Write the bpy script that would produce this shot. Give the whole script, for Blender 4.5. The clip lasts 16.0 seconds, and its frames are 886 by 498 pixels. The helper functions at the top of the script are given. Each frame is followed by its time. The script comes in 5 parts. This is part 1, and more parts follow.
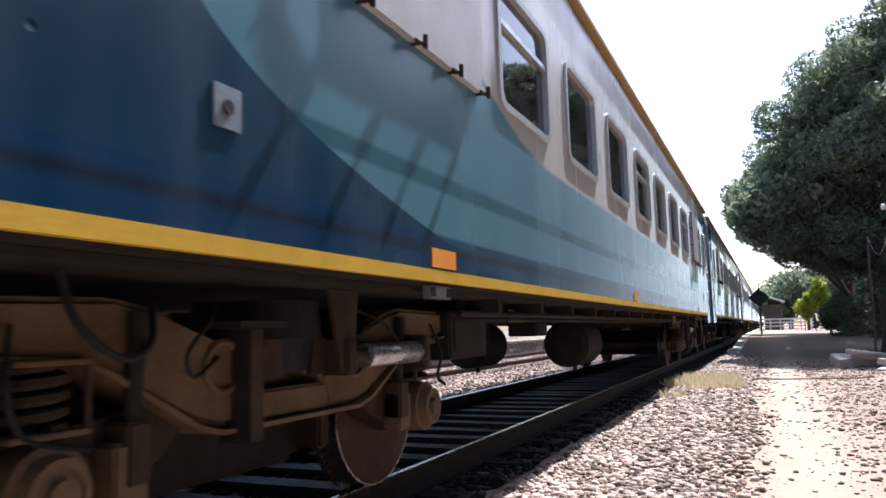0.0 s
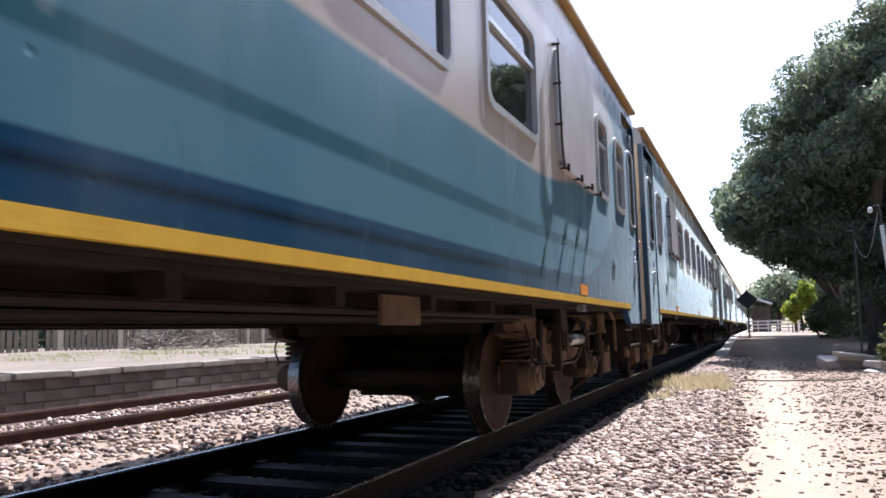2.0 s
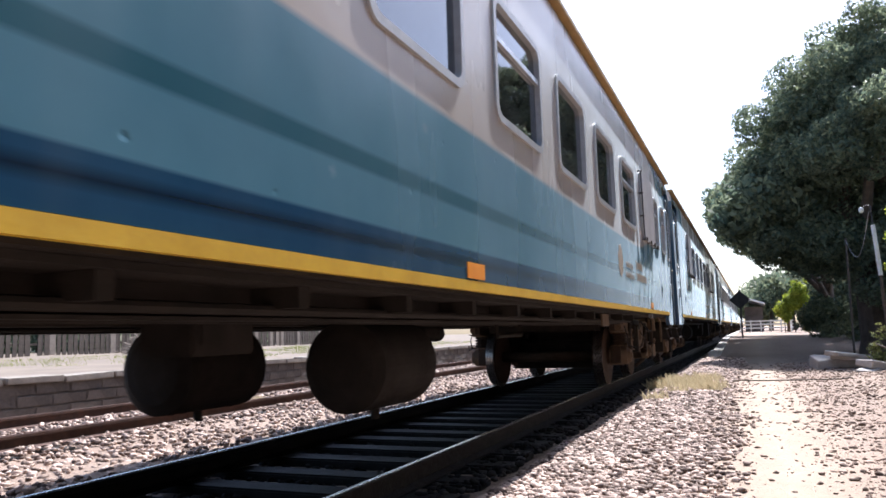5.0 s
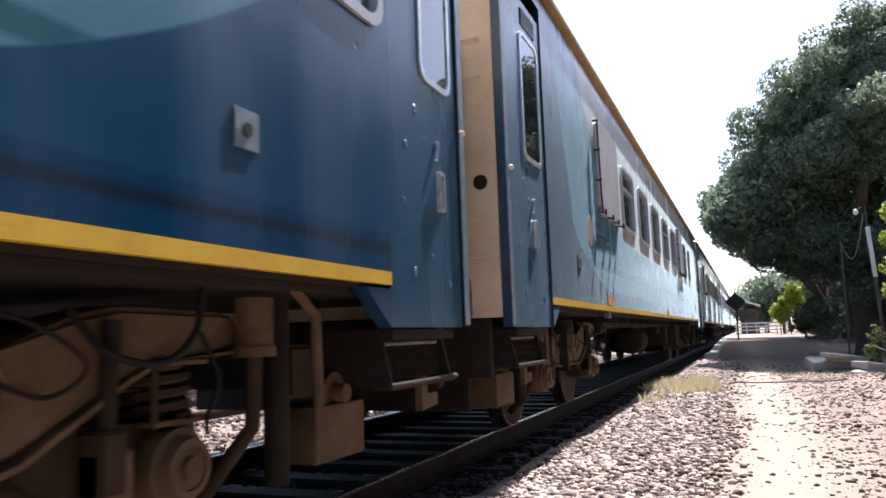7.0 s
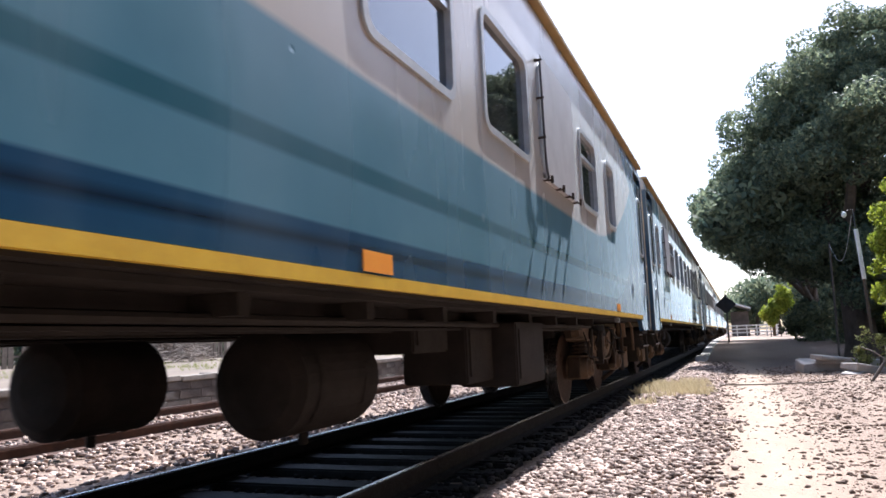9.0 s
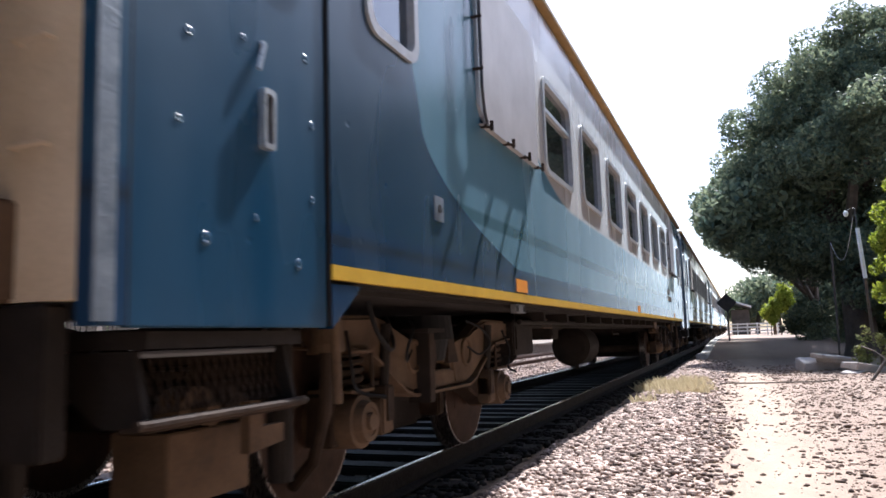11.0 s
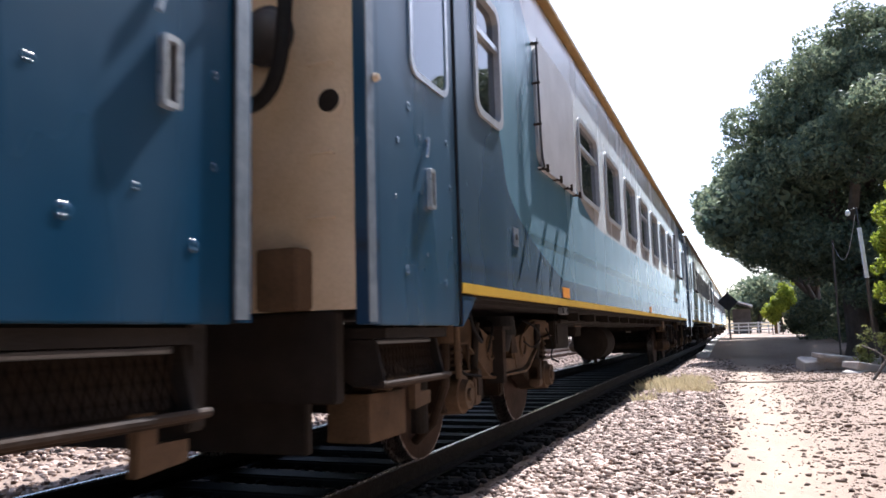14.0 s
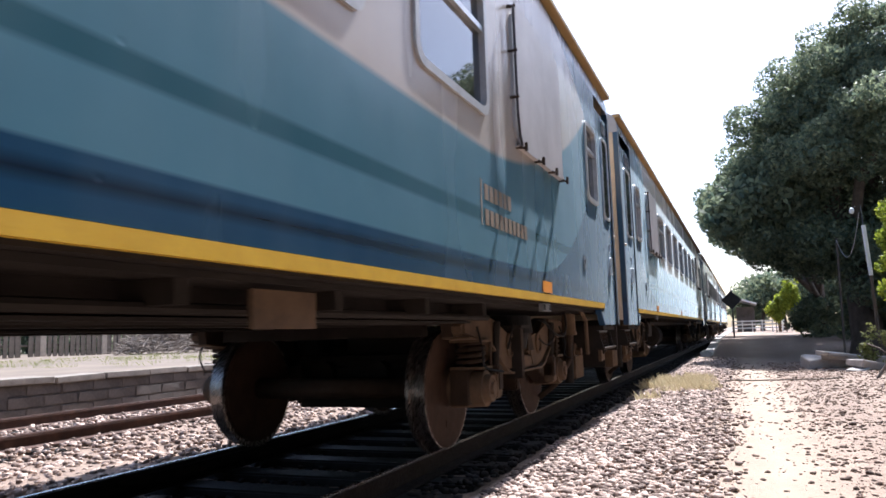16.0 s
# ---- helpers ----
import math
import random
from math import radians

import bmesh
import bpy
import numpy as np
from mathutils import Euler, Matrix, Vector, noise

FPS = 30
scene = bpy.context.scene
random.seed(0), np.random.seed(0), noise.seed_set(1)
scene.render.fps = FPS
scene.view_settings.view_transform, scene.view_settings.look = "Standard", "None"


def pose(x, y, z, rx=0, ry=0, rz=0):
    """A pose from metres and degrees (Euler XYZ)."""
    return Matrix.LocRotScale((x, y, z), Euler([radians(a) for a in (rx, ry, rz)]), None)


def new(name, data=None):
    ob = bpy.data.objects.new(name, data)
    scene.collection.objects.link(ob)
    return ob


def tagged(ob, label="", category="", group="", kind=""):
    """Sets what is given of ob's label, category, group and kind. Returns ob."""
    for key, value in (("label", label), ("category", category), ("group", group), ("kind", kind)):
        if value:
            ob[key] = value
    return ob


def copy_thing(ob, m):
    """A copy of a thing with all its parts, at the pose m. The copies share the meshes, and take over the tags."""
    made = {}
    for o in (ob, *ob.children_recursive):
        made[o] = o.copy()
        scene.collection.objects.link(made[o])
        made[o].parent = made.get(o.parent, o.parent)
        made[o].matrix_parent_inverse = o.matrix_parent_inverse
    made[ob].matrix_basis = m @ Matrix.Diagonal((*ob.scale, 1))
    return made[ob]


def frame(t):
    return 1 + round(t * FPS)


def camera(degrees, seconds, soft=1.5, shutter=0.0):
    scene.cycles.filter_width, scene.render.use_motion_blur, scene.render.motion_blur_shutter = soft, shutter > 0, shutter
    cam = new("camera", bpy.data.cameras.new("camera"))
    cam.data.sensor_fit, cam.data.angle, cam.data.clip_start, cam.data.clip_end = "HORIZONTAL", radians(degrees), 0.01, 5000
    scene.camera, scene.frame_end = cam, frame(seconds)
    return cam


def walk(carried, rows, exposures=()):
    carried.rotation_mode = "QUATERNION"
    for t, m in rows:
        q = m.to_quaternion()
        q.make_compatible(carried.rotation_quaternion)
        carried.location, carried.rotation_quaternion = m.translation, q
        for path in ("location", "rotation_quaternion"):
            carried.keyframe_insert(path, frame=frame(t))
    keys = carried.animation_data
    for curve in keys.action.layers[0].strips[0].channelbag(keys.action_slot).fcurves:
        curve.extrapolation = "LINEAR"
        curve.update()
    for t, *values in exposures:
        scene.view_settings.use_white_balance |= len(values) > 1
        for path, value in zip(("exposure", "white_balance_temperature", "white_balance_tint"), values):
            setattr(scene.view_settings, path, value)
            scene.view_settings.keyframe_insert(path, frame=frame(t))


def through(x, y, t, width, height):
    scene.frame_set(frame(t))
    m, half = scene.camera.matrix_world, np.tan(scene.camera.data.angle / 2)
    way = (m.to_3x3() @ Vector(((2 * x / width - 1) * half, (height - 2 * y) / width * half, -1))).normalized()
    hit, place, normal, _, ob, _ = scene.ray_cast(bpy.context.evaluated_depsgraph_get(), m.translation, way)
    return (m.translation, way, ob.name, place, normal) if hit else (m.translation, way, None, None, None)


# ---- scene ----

# ---- camera: hand-held, stands beside the track and turns a little ----
EYE = (0.0, 0.0, 0.87)
cam = camera(62.19, 16.0, soft=1.6, shutter=0.12)
TURNS = [  # seconds, yaw, pitch, roll
    (0.0, 24.02, 6.46, 1.54),
    (0.5, 23.65, 6.38, 1.42),
    (1, 23.32, 6.50, 1.36),
    (1.5, 23.13, 6.53, 1.30),
    (2, 23.21, 6.48, 1.30),
    (2.5, 23.25, 6.36, 1.31),
    (3, 22.88, 6.50, 1.48),
    (3.5, 22.84, 6.58, 1.56),
    (4, 22.88, 6.58, 1.61),
    (6.5, 22.52, 6.72, 1.74),
    (7, 22.46, 6.88, 1.93),
    (7.5, 22.05, 7.29, 2.31),
    (8, 21.92, 7.14, 2.21),
    (8.5, 21.90, 7.19, 2.27),
    (9, 21.82, 7.18, 2.27),
    (11.5, 21.88, 6.86, 1.82),
    (12, 21.87, 6.81, 1.79),
    (12.5, 21.80, 6.63, 1.62),
    (13, 21.86, 6.62, 1.56),
    (13.5, 21.92, 6.70, 1.57),
    (14, 21.93, 6.73, 1.62),
    (14.5, 22.21, 6.77, 1.67),
    (15, 22.20, 6.67, 1.67),
    (15.5, 22.20, 6.64, 1.71),
    (16, 22.19, 6.65, 1.77),
]
walk(cam, [(t, pose(*EYE, 90 + p, r, y)) for t, y, p, r in TURNS], [(0, 1.38, 5760, 14), (16, 1.38, 5760, 14)])

# ---- light: clear sky, high sun ahead and a little to the right of the line ----
SUN = Vector((0.09, 0.77, 1.0)).normalized()
world = bpy.data.worlds.new("sky")
world.use_nodes = True
scene.world = world
wn = world.node_tree.nodes
sky = wn.new("ShaderNodeTexSky")
sky.sky_type = "NISHITA"
sky.sun_disc = False
sky.sun_elevation = math.asin(SUN.z)
sky.sun_rotation = math.atan2(SUN.x, SUN.y)
sky.dust_density = 2.2
sky.air_density = 1.0
wn["Background"].inputs[1].default_value = 0.10
world.node_tree.links.new(sky.outputs[0], wn["Background"].inputs[0])
sun_data = bpy.data.lights.new("sun", "SUN")
sun_data.energy, sun_data.angle, sun_data.color = 5.0, radians(0.55), (1.0, 0.955, 0.895)
sun = new("sun", sun_data)
sun.matrix_world = SUN.to_track_quat("Z", "Y").to_matrix().to_4x4()


# ---- materials ----
def material(name):
    m = bpy.data.materials.new(name)
    m.use_nodes = True
    nt = m.node_tree
    return m, nt, nt.nodes, nt.links, nt.nodes["Principled BSDF"]


def node(nt, kind, **values):
    n = nt.nodes.new(kind)
    for k, v in values.items():
        n.inputs[k].default_value = v
    return n


def noise_tex(nt, coord, scale, detail=4.0, rough=0.6):
    n = node(nt, "ShaderNodeTexNoise", Scale=scale, Detail=detail, Roughness=rough)
    nt.links.new(coord, n.inputs["Vector"])
    return n


def ramp(nt, value, stops):
    r = nt.nodes.new("ShaderNodeValToRGB")
    r.color_ramp.elements.remove(r.color_ramp.elements[1])
    first = True
    for p, c in stops:
        e = r.color_ramp.elements[0] if first else r.color_ramp.elements.new(p)
        first = False
        e.position, e.color = p, (*c, 1) if len(c) == 3 else c
    nt.links.new(value, r.inputs[0])
    return r


def mix(nt, fac, a, b, blend="MIX"):
    n = nt.nodes.new("ShaderNodeMix")
    n.data_type, n.blend_type = "RGBA", blend
    for socket, v in ((n.inputs[0], fac), (n.inputs[6], a), (n.inputs[7], b)):
        if isinstance(v, bpy.types.NodeSocket):
            nt.links.new(v, socket)
        elif socket.type == "RGBA":
            socket.default_value = (*v, 1)
        else:
            socket.default_value = v
    return n.outputs[2]


def calc(nt, op, a, b=0.0, c=0.0):
    n = nt.nodes.new("ShaderNodeMath")
    n.operation = op
    for socket, v in zip(n.inputs, (a, b, c)):
        if isinstance(v, bpy.types.NodeSocket):
            nt.links.new(v, socket)
        else:
            socket.default_value = v
    return n.outputs[0]


def bump(nt, p, height, strength, distance=0.01):
    b = node(nt, "ShaderNodeBump", Strength=strength, Distance=distance)
    nt.links.new(height, b.inputs["Height"])
    nt.links.new(b.outputs[0], p.inputs["Normal"])
    return b


def worn(name, dark, light, scale=6.0, rough=(0.6, 0.85), metal=0.0, relief=0.3, fine=60.0, island=0.0, gloss=0.5):
    """A surface whose colour wanders between two tones at a coarse and a fine scale."""
    m, nt, nodes, links, p = material(name)
    co = nodes.new("ShaderNodeTexCoord").outputs["Object"]
    a, b = noise_tex(nt, co, scale), noise_tex(nt, co, fine, 3.0)
    f = calc(nt, "ADD", calc(nt, "MULTIPLY", a.outputs[0], 0.65), calc(nt, "MULTIPLY", b.outputs[0], 0.35))
    if island:
        g = nodes.new("ShaderNodeNewGeometry").outputs["Random Per Island"]
        f = calc(nt, "ADD", f, calc(nt, "MULTIPLY", calc(nt, "SUBTRACT", g, 0.5), island))
    r = ramp(nt, f, ((0.3, dark), (0.7, light)))
    links.new(r.outputs[0], p.inputs["Base Color"])
    rr = ramp(nt, b.outputs[0], ((0.3, (rough[0],) * 3), (0.7, (rough[1],) * 3)))
    links.new(rr.outputs[0], p.inputs["Roughness"])
    p.inputs["Metallic"].default_value = metal
    p.inputs["Specular IOR Level"].default_value = gloss
    bump(nt, p, b.outputs[0], relief, 0.01)
    return m


def livery(name, door=False):
    """Coach paint: dark blue ends that sweep down in a curve, pale blue waist, cream window band, dark skirt line, dust, dents."""
    m, nt, nodes, links, p = material(name)
    co = nodes.new("ShaderNodeTexCoord").outputs["Object"]
    sep = nodes.new("ShaderNodeSeparateXYZ")
    links.new(co, sep.inputs[0])
    u, z = sep.outputs[1], sep.outputs[2]

    def step(value, edge, soft=0.012):
        n = nodes.new("ShaderNodeMapRange")
        n.inputs[1].default_value, n.inputs[2].default_value = -soft, soft
        links.new(calc(nt, "SUBTRACT", value, edge), n.inputs[0])
        return n.outputs[0]

    # front sweep: the paint line falls from the roof at u 1.7 and runs out on the skirt line near u 3.9
    zz = calc(nt, "MAXIMUM", calc(nt, "SUBTRACT", 2.05, z), 0.0)
    low = calc(nt, "MULTIPLY", calc(nt, "POWER", calc(nt, "DIVIDE", zz, 0.69), 2.0), 1.75)
    up = calc(nt, "MULTIPLY", calc(nt, "MAXIMUM", calc(nt, "SUBTRACT", z, 2.05), 0.0), 0.36)
    front = calc(nt, "SUBTRACT", calc(nt, "ADD", low, 2.12), up)
    after_front = step(u, front)
    # rear sweep: a bowl that rises behind the last wide window
    zr = calc(nt, "MAXIMUM", calc(nt, "SUBTRACT", z, 1.36), 0.0)
    rise = calc(nt, "MULTIPLY", calc(nt, "POWER", zr, 0.55), 2.25)
    fall = calc(nt, "MULTIPLY", calc(nt, "POWER", calc(nt, "MAXIMUM", calc(nt, "SUBTRACT", z, 2.45), 0.0), 2.0), 1.5)
    rear = calc(nt, "SUBTRACT", calc(nt, "ADD", rise, 18.05), fall)
    before_rear = calc(nt, "SUBTRACT", 1.0, step(u, rear))
    pale = calc(nt, "MULTIPLY", after_front, before_rear)
    # cream band
    d1 = calc(nt, "MAXIMUM", calc(nt, "SUBTRACT", 6.2, u), 0.0)
    edge = calc(nt, "ADD", calc(nt, "MULTIPLY", calc(nt, "POWER", d1, 2.0), 0.125), 2.085)
    d2 = calc(nt, "MAXIMUM", calc(nt, "SUBTRACT", u, 16.6), 0.0)
    edge = calc(nt, "ADD", edge, calc(nt, "MULTIPLY", calc(nt, "POWER", d2, 2.0), 0.085))
    cream = calc(nt, "MULTIPLY", step(z, edge, 0.02), pale)
    skirt = calc(nt, "SUBTRACT", 1.0, step(z, 1.355, 0.008))

    big = noise_tex(nt, co, 1.1, 5.0)
    stretch = nodes.new("ShaderNodeMapping")
    stretch.inputs["Scale"].default_value = (1.0, 1.0, 0.22)
    links.new(co, stretch.inputs[0])
    streak = noise_tex(nt, stretch.outputs[0], 2.2, 2.0, 0.45)
    fine = noise_tex(nt, co, 45.0, 3.0)
    dark_c = mix(nt, big.outputs[0], (0.003, 0.032, 0.076), (0.007, 0.062, 0.132))
    pale_c = mix(nt, big.outputs[0], (0.050, 0.140, 0.202), (0.098, 0.215, 0.285))
    cream_c = mix(nt, big.outputs[0], (0.37, 0.32, 0.282), (0.49, 0.44, 0.395))
    # Front end paint darkened: the trees' dark reflection is put into the colour.
    tree_reflection = calc(nt, "MULTIPLY", step(u, 1.16, 0.005), calc(nt, "SUBTRACT", 1.0, step(u, 8.0, 0.1)))
    dark_c = mix(nt, calc(nt, "MULTIPLY", tree_reflection, 0.45), dark_c, (0.001, 0.011, 0.030))
    col = mix(nt, pale, dark_c, pale_c)
    # a faded darker stripe through the pale waist
    stripe = calc(nt, "SUBTRACT", step(z, 1.585, 0.012), step(z, 1.67, 0.012))
    stripe = calc(nt, "MULTIPLY", calc(nt, "MULTIPLY", stripe, pale), 0.8)
    col = mix(nt, stripe, col, (0.012, 0.07, 0.10))
    col = mix(nt, cream, col, cream_c)
    if not door:
        col = mix(nt, calc(nt, "MULTIPLY", skirt, calc(nt, "SUBTRACT", 1.0, calc(nt, "MULTIPLY", big.outputs[0], 0.3))), col, (0.001, 0.026, 0.078))
        # The skirt groove has no depth; its shade is a dark colour line.
        groove_shade = calc(nt, "SUBTRACT", step(z, 1.262, 0.02), step(z, 1.30, 0.02))
        col = mix(nt, calc(nt, "MULTIPLY", groove_shade, 0.9), col, (0.003, 0.008, 0.02))
    # filler patches, primer spots and dust
    vor = node(nt, "ShaderNodeTexVoronoi", Scale=1.6)
    links.new(co, vor.inputs["Vector"])
    spots = ramp(nt, calc(nt, "ADD", vor.outputs["Distance"], calc(nt, "MULTIPLY", fine.outputs[0], 0.05)), ((0.075, (1, 1, 1)), (0.095, (0, 0, 0))))
    col = mix(nt, calc(nt, "MULTIPLY", spots.outputs[0], 0.22), col, (0.30, 0.36, 0.40))
    dust = ramp(nt, streak.outputs[0], ((0.42, (0, 0, 0)), (0.72, (1, 1, 1))))
    col = mix(nt, calc(nt, "MULTIPLY", dust.outputs[0], 0.10), col, (0.19, 0.26, 0.30))
    links.new(col, p.inputs["Base Color"])
    rr = ramp(nt, streak.outputs[0], ((0.3, (0.20,) * 3), (0.7, (0.32,) * 3)))
    links.new(rr.outputs[0], p.inputs["Roughness"])
    p.inputs["Specular IOR Level"].default_value = 0.45
    # a film of dust that shows where the side is seen along its length
    p.inputs["Sheen Weight"].default_value = 0.15
    p.inputs["Sheen Roughness"].default_value = 0.20
    p.inputs["Sheen Tint"].default_value = (0.78, 0.92, 1.0, 1)
    # dents: shallow cups of hand size, and a slow waviness of the sheet
    v2 = node(nt, "ShaderNodeTexVoronoi", Scale=3.4)
    links.new(co, v2.inputs["Vector"])
    cup = ramp(nt, v2.outputs["Distance"], ((0.0, (0, 0, 0)), (0.06, (1, 1, 1))))
    wave = noise_tex(nt, co, 2.2, 2.0)
    h = calc(nt, "ADD", calc(nt, "MULTIPLY", cup.outputs[0], 0.8), calc(nt, "ADD", calc(nt, "MULTIPLY", wave.outputs[0], 0.7), calc(nt, "MULTIPLY", fine.outputs[0], 0.004)))
    bump(nt, p, h, 0.35, 0.012)
    return m


def glass(name, tint):
    m, nt, nodes, links, p = material(name)
    nodes.remove(p)
    t, g = nodes.new("ShaderNodeBsdfTransparent"), nodes.new("ShaderNodeBsdfGlossy")
    t.inputs[0].default_value = (*tint, 1)
    g.inputs[0].default_value, g.inputs[1].default_value = (0.95, 0.97, 1, 1), 0.015
    fr = node(nt, "ShaderNodeFresnel", IOR=2.4)
    mx = nodes.new("ShaderNodeMixShader")
    links.new(fr.outputs[0], mx.inputs[0])
    links.new(t.outputs[0], mx.inputs[1])
    links.new(g.outputs[0], mx.inputs[2])
    dust = node(nt, "ShaderNodeBsdfDiffuse", Color=(0.24, 0.23, 0.22, 1))
    film = nodes.new("ShaderNodeMixShader")
    co = nodes.new("ShaderNodeTexCoord").outputs["Object"]
    links.new(ramp(nt, noise_tex(nt, co, 1.7, 4.0).outputs[0], ((0.3, (0.03,) * 3), (0.75, (0.11,) * 3))).outputs[0], film.inputs[0])
    links.new(mx.outputs[0], film.inputs[1])
    links.new(dust.outputs[0], film.inputs[2])
    links.new(film.outputs[0], nodes["Material Output"].inputs[0])
    return m


PAINT = livery("coach_paint")
DOOR_PAINT = livery("door_paint", True)
CREAM = worn("cream_end_paint", (0.52, 0.40, 0.26), (0.74, 0.61, 0.44), 3.0, (0.45, 0.7), 0, 0.15)
YELLOW = worn("yellow_sill_paint", (0.46, 0.27, 0.010), (0.62, 0.39, 0.022), 5.0, (0.4, 0.6), 0, 0.1)
ORANGE = worn("orange_reflector", (0.72, 0.25, 0.02), (0.82, 0.32, 0.03), 9.0, (0.35, 0.5), 0, 0.05)
GOLD = worn("ochre_gutter_paint", (0.28, 0.175, 0.060), (0.44, 0.29, 0.115), 5.0, (0.5, 0.7), 0, 0.1)
ROOF = worn("grey_roof_paint", (0.30, 0.30, 0.30), (0.48, 0.47, 0.46), 2.0, (0.5, 0.8), 0, 0.1)
STEEL = worn("bright_steel", (0.42, 0.43, 0.44), (0.68, 0.69, 0.70), 12.0, (0.25, 0.45), 0.8, 0.1)
FRAME = worn("grey_window_frame", (0.30, 0.30, 0.30), (0.46, 0.46, 0.46), 12.0, (0.3, 0.5), 0.3, 0.1)
GREY_COVER = worn("faded_grey_cover", (0.32, 0.30, 0.29), (0.52, 0.50, 0.49), 2.5, (0.3, 0.5), 0.0, 0.15)
RUBBER = worn("black_rubber", (0.007, 0.007, 0.008), (0.018, 0.018, 0.019), 8.0, (0.6, 0.8), 0, 0.2, gloss=0.2)
UNDER = worn("sooty_underframe", (0.010, 0.008, 0.007), (0.030, 0.024, 0.020), 5.0, (0.7, 0.9), 0, 0.4, gloss=0.2)
RUST = worn("brown_dust_on_steel", (0.016, 0.011, 0.008), (0.06, 0.039, 0.026), 5.0, (0.65, 0.9), 0.1, 0.4, gloss=0.2)
RUSTPALE = worn("pale_brown_dust_on_castings", (0.055, 0.035, 0.022), (0.165, 0.108, 0.066), 4.0, (0.65, 0.9), 0.05, 0.35, gloss=0.25)
TREAD = worn("worn_wheel_tread", (0.10, 0.085, 0.075), (0.30, 0.27, 0.25), 20.0, (0.2, 0.35), 0.9, 0.05)
WHEELDISC = worn("rusty_wheel_disc", (0.03, 0.018, 0.012), (0.085, 0.05, 0.035), 7.0, (0.6, 0.85), 0.1, 0.3, gloss=0.25)
RAILHEAD = worn("polished_rail_head", (0.45, 0.44, 0.43), (0.65, 0.64, 0.62), 18.0, (0.18, 0.32), 0.95, 0.05)
RAILRUST = worn("rusty_rail", (0.035, 0.018, 0.012), (0.11, 0.052, 0.033), 9.0, (0.7, 0.9), 0.1, 0.4)
CONCRETE_DARK = worn("oily_sleeper", (0.013, 0.012, 0.011), (0.042, 0.038, 0.035), 7.0, (0.6, 0.8), 0, 0.4, gloss=0.12)
STONE = worn("ballast_stone", (0.125, 0.083, 0.062), (0.56, 0.425, 0.345), 3.0, (0.8, 0.95), 0, 0.5, 90.0, 0.7)
# Darker copy of the rusty rail, with the train's shadow put into its colour.
RAILDARK = worn("shaded_black_rail", (0.010, 0.008, 0.007), (0.035, 0.026, 0.022), 9.0, (0.5, 0.8), 0.1, 0.3, gloss=0.15)
STONE_SOIL = worn("reddish_soil_stone", (0.12, 0.078, 0.054), (0.36, 0.255, 0.19), 3.0, (0.85, 0.95), 0, 0.5, 90.0, 0.7)
# Bed stones: oil, plus the shadow under the train worked into the colour.
STONE_DARK = worn("oily_shaded_ballast_stone", (0.020, 0.018, 0.016), (0.062, 0.054, 0.050), 3.0, (0.8, 0.95), 0, 0.5, 90.0, 0.5, gloss=0.08)
MASONRY = worn("sooty_platform_render", (0.045, 0.037, 0.032), (0.15, 0.128, 0.11), 1.6, (0.8, 0.95), 0, 0.6, 25.0)
COPING = worn("worn_platform_coping", (0.12, 0.10, 0.082), (0.29, 0.25, 0.205), 3.0, (0.75, 0.95), 0, 0.4)
RUBBLE = worn("broken_concrete", (0.30, 0.27, 0.24), (0.54, 0.50, 0.46), 4.0, (0.8, 0.95), 0, 0.5)
BARK = worn("grey_brown_bark", (0.05, 0.038, 0.028), (0.14, 0.11, 0.085), 4.0, (0.8, 0.95), 0, 0.7, 30.0)
TWIG = worn("dry_grey_branches", (0.13, 0.10, 0.08), (0.30, 0.25, 0.20), 4.0, (0.8, 0.95), 0, 0.4, 30.0, 0.5)
EDGE = worn("dull_blue_grey_metal", (0.10, 0.13, 0.165), (0.24, 0.28, 0.32), 14.0, (0.35, 0.55), 0.35, 0.15)
GALV = worn("dull_galvanised_bracket", (0.10, 0.105, 0.115), (0.20, 0.205, 0.215), 12.0, (0.45, 0.65), 0.3, 0.15)
CHROME = worn("dusty_plated_cylinder", (0.30, 0.31, 0.32), (0.50, 0.51, 0.52), 9.0, (0.22, 0.40), 0.85, 0.08)
WHITE = worn("white_paint", (0.62, 0.62, 0.60), (0.80, 0.80, 0.78), 5.0, (0.4, 0.6), 0, 0.1)
SIGNBACK = worn("dark_sign_back", (0.03, 0.03, 0.035), (0.07, 0.07, 0.075), 6.0, (0.5, 0.7), 0.2, 0.1)
WINDOW_GLASS = glass("tinted_window_glass", (0.20, 0.22, 0.24))
INSIDE = worn("dim_coach_lining", (0.10, 0.10, 0.10), (0.16, 0.155, 0.15), 3.0, (0.6, 0.8), 0, 0.05)
LETTER = worn("faded_tan_lettering", (0.30, 0.25, 0.19), (0.44, 0.37, 0.29), 14.0, (0.4, 0.6), 0, 0.05)
LETTER_FAINT = worn("faded_brown_lettering", (0.17, 0.135, 0.10), (0.26, 0.20, 0.145), 14.0, (0.4, 0.6), 0, 0.05)
LETTER_DARK = worn("dark_blue_lettering", (0.03, 0.07, 0.12), (0.05, 0.11, 0.17), 14.0, (0.4, 0.6), 0, 0.05)


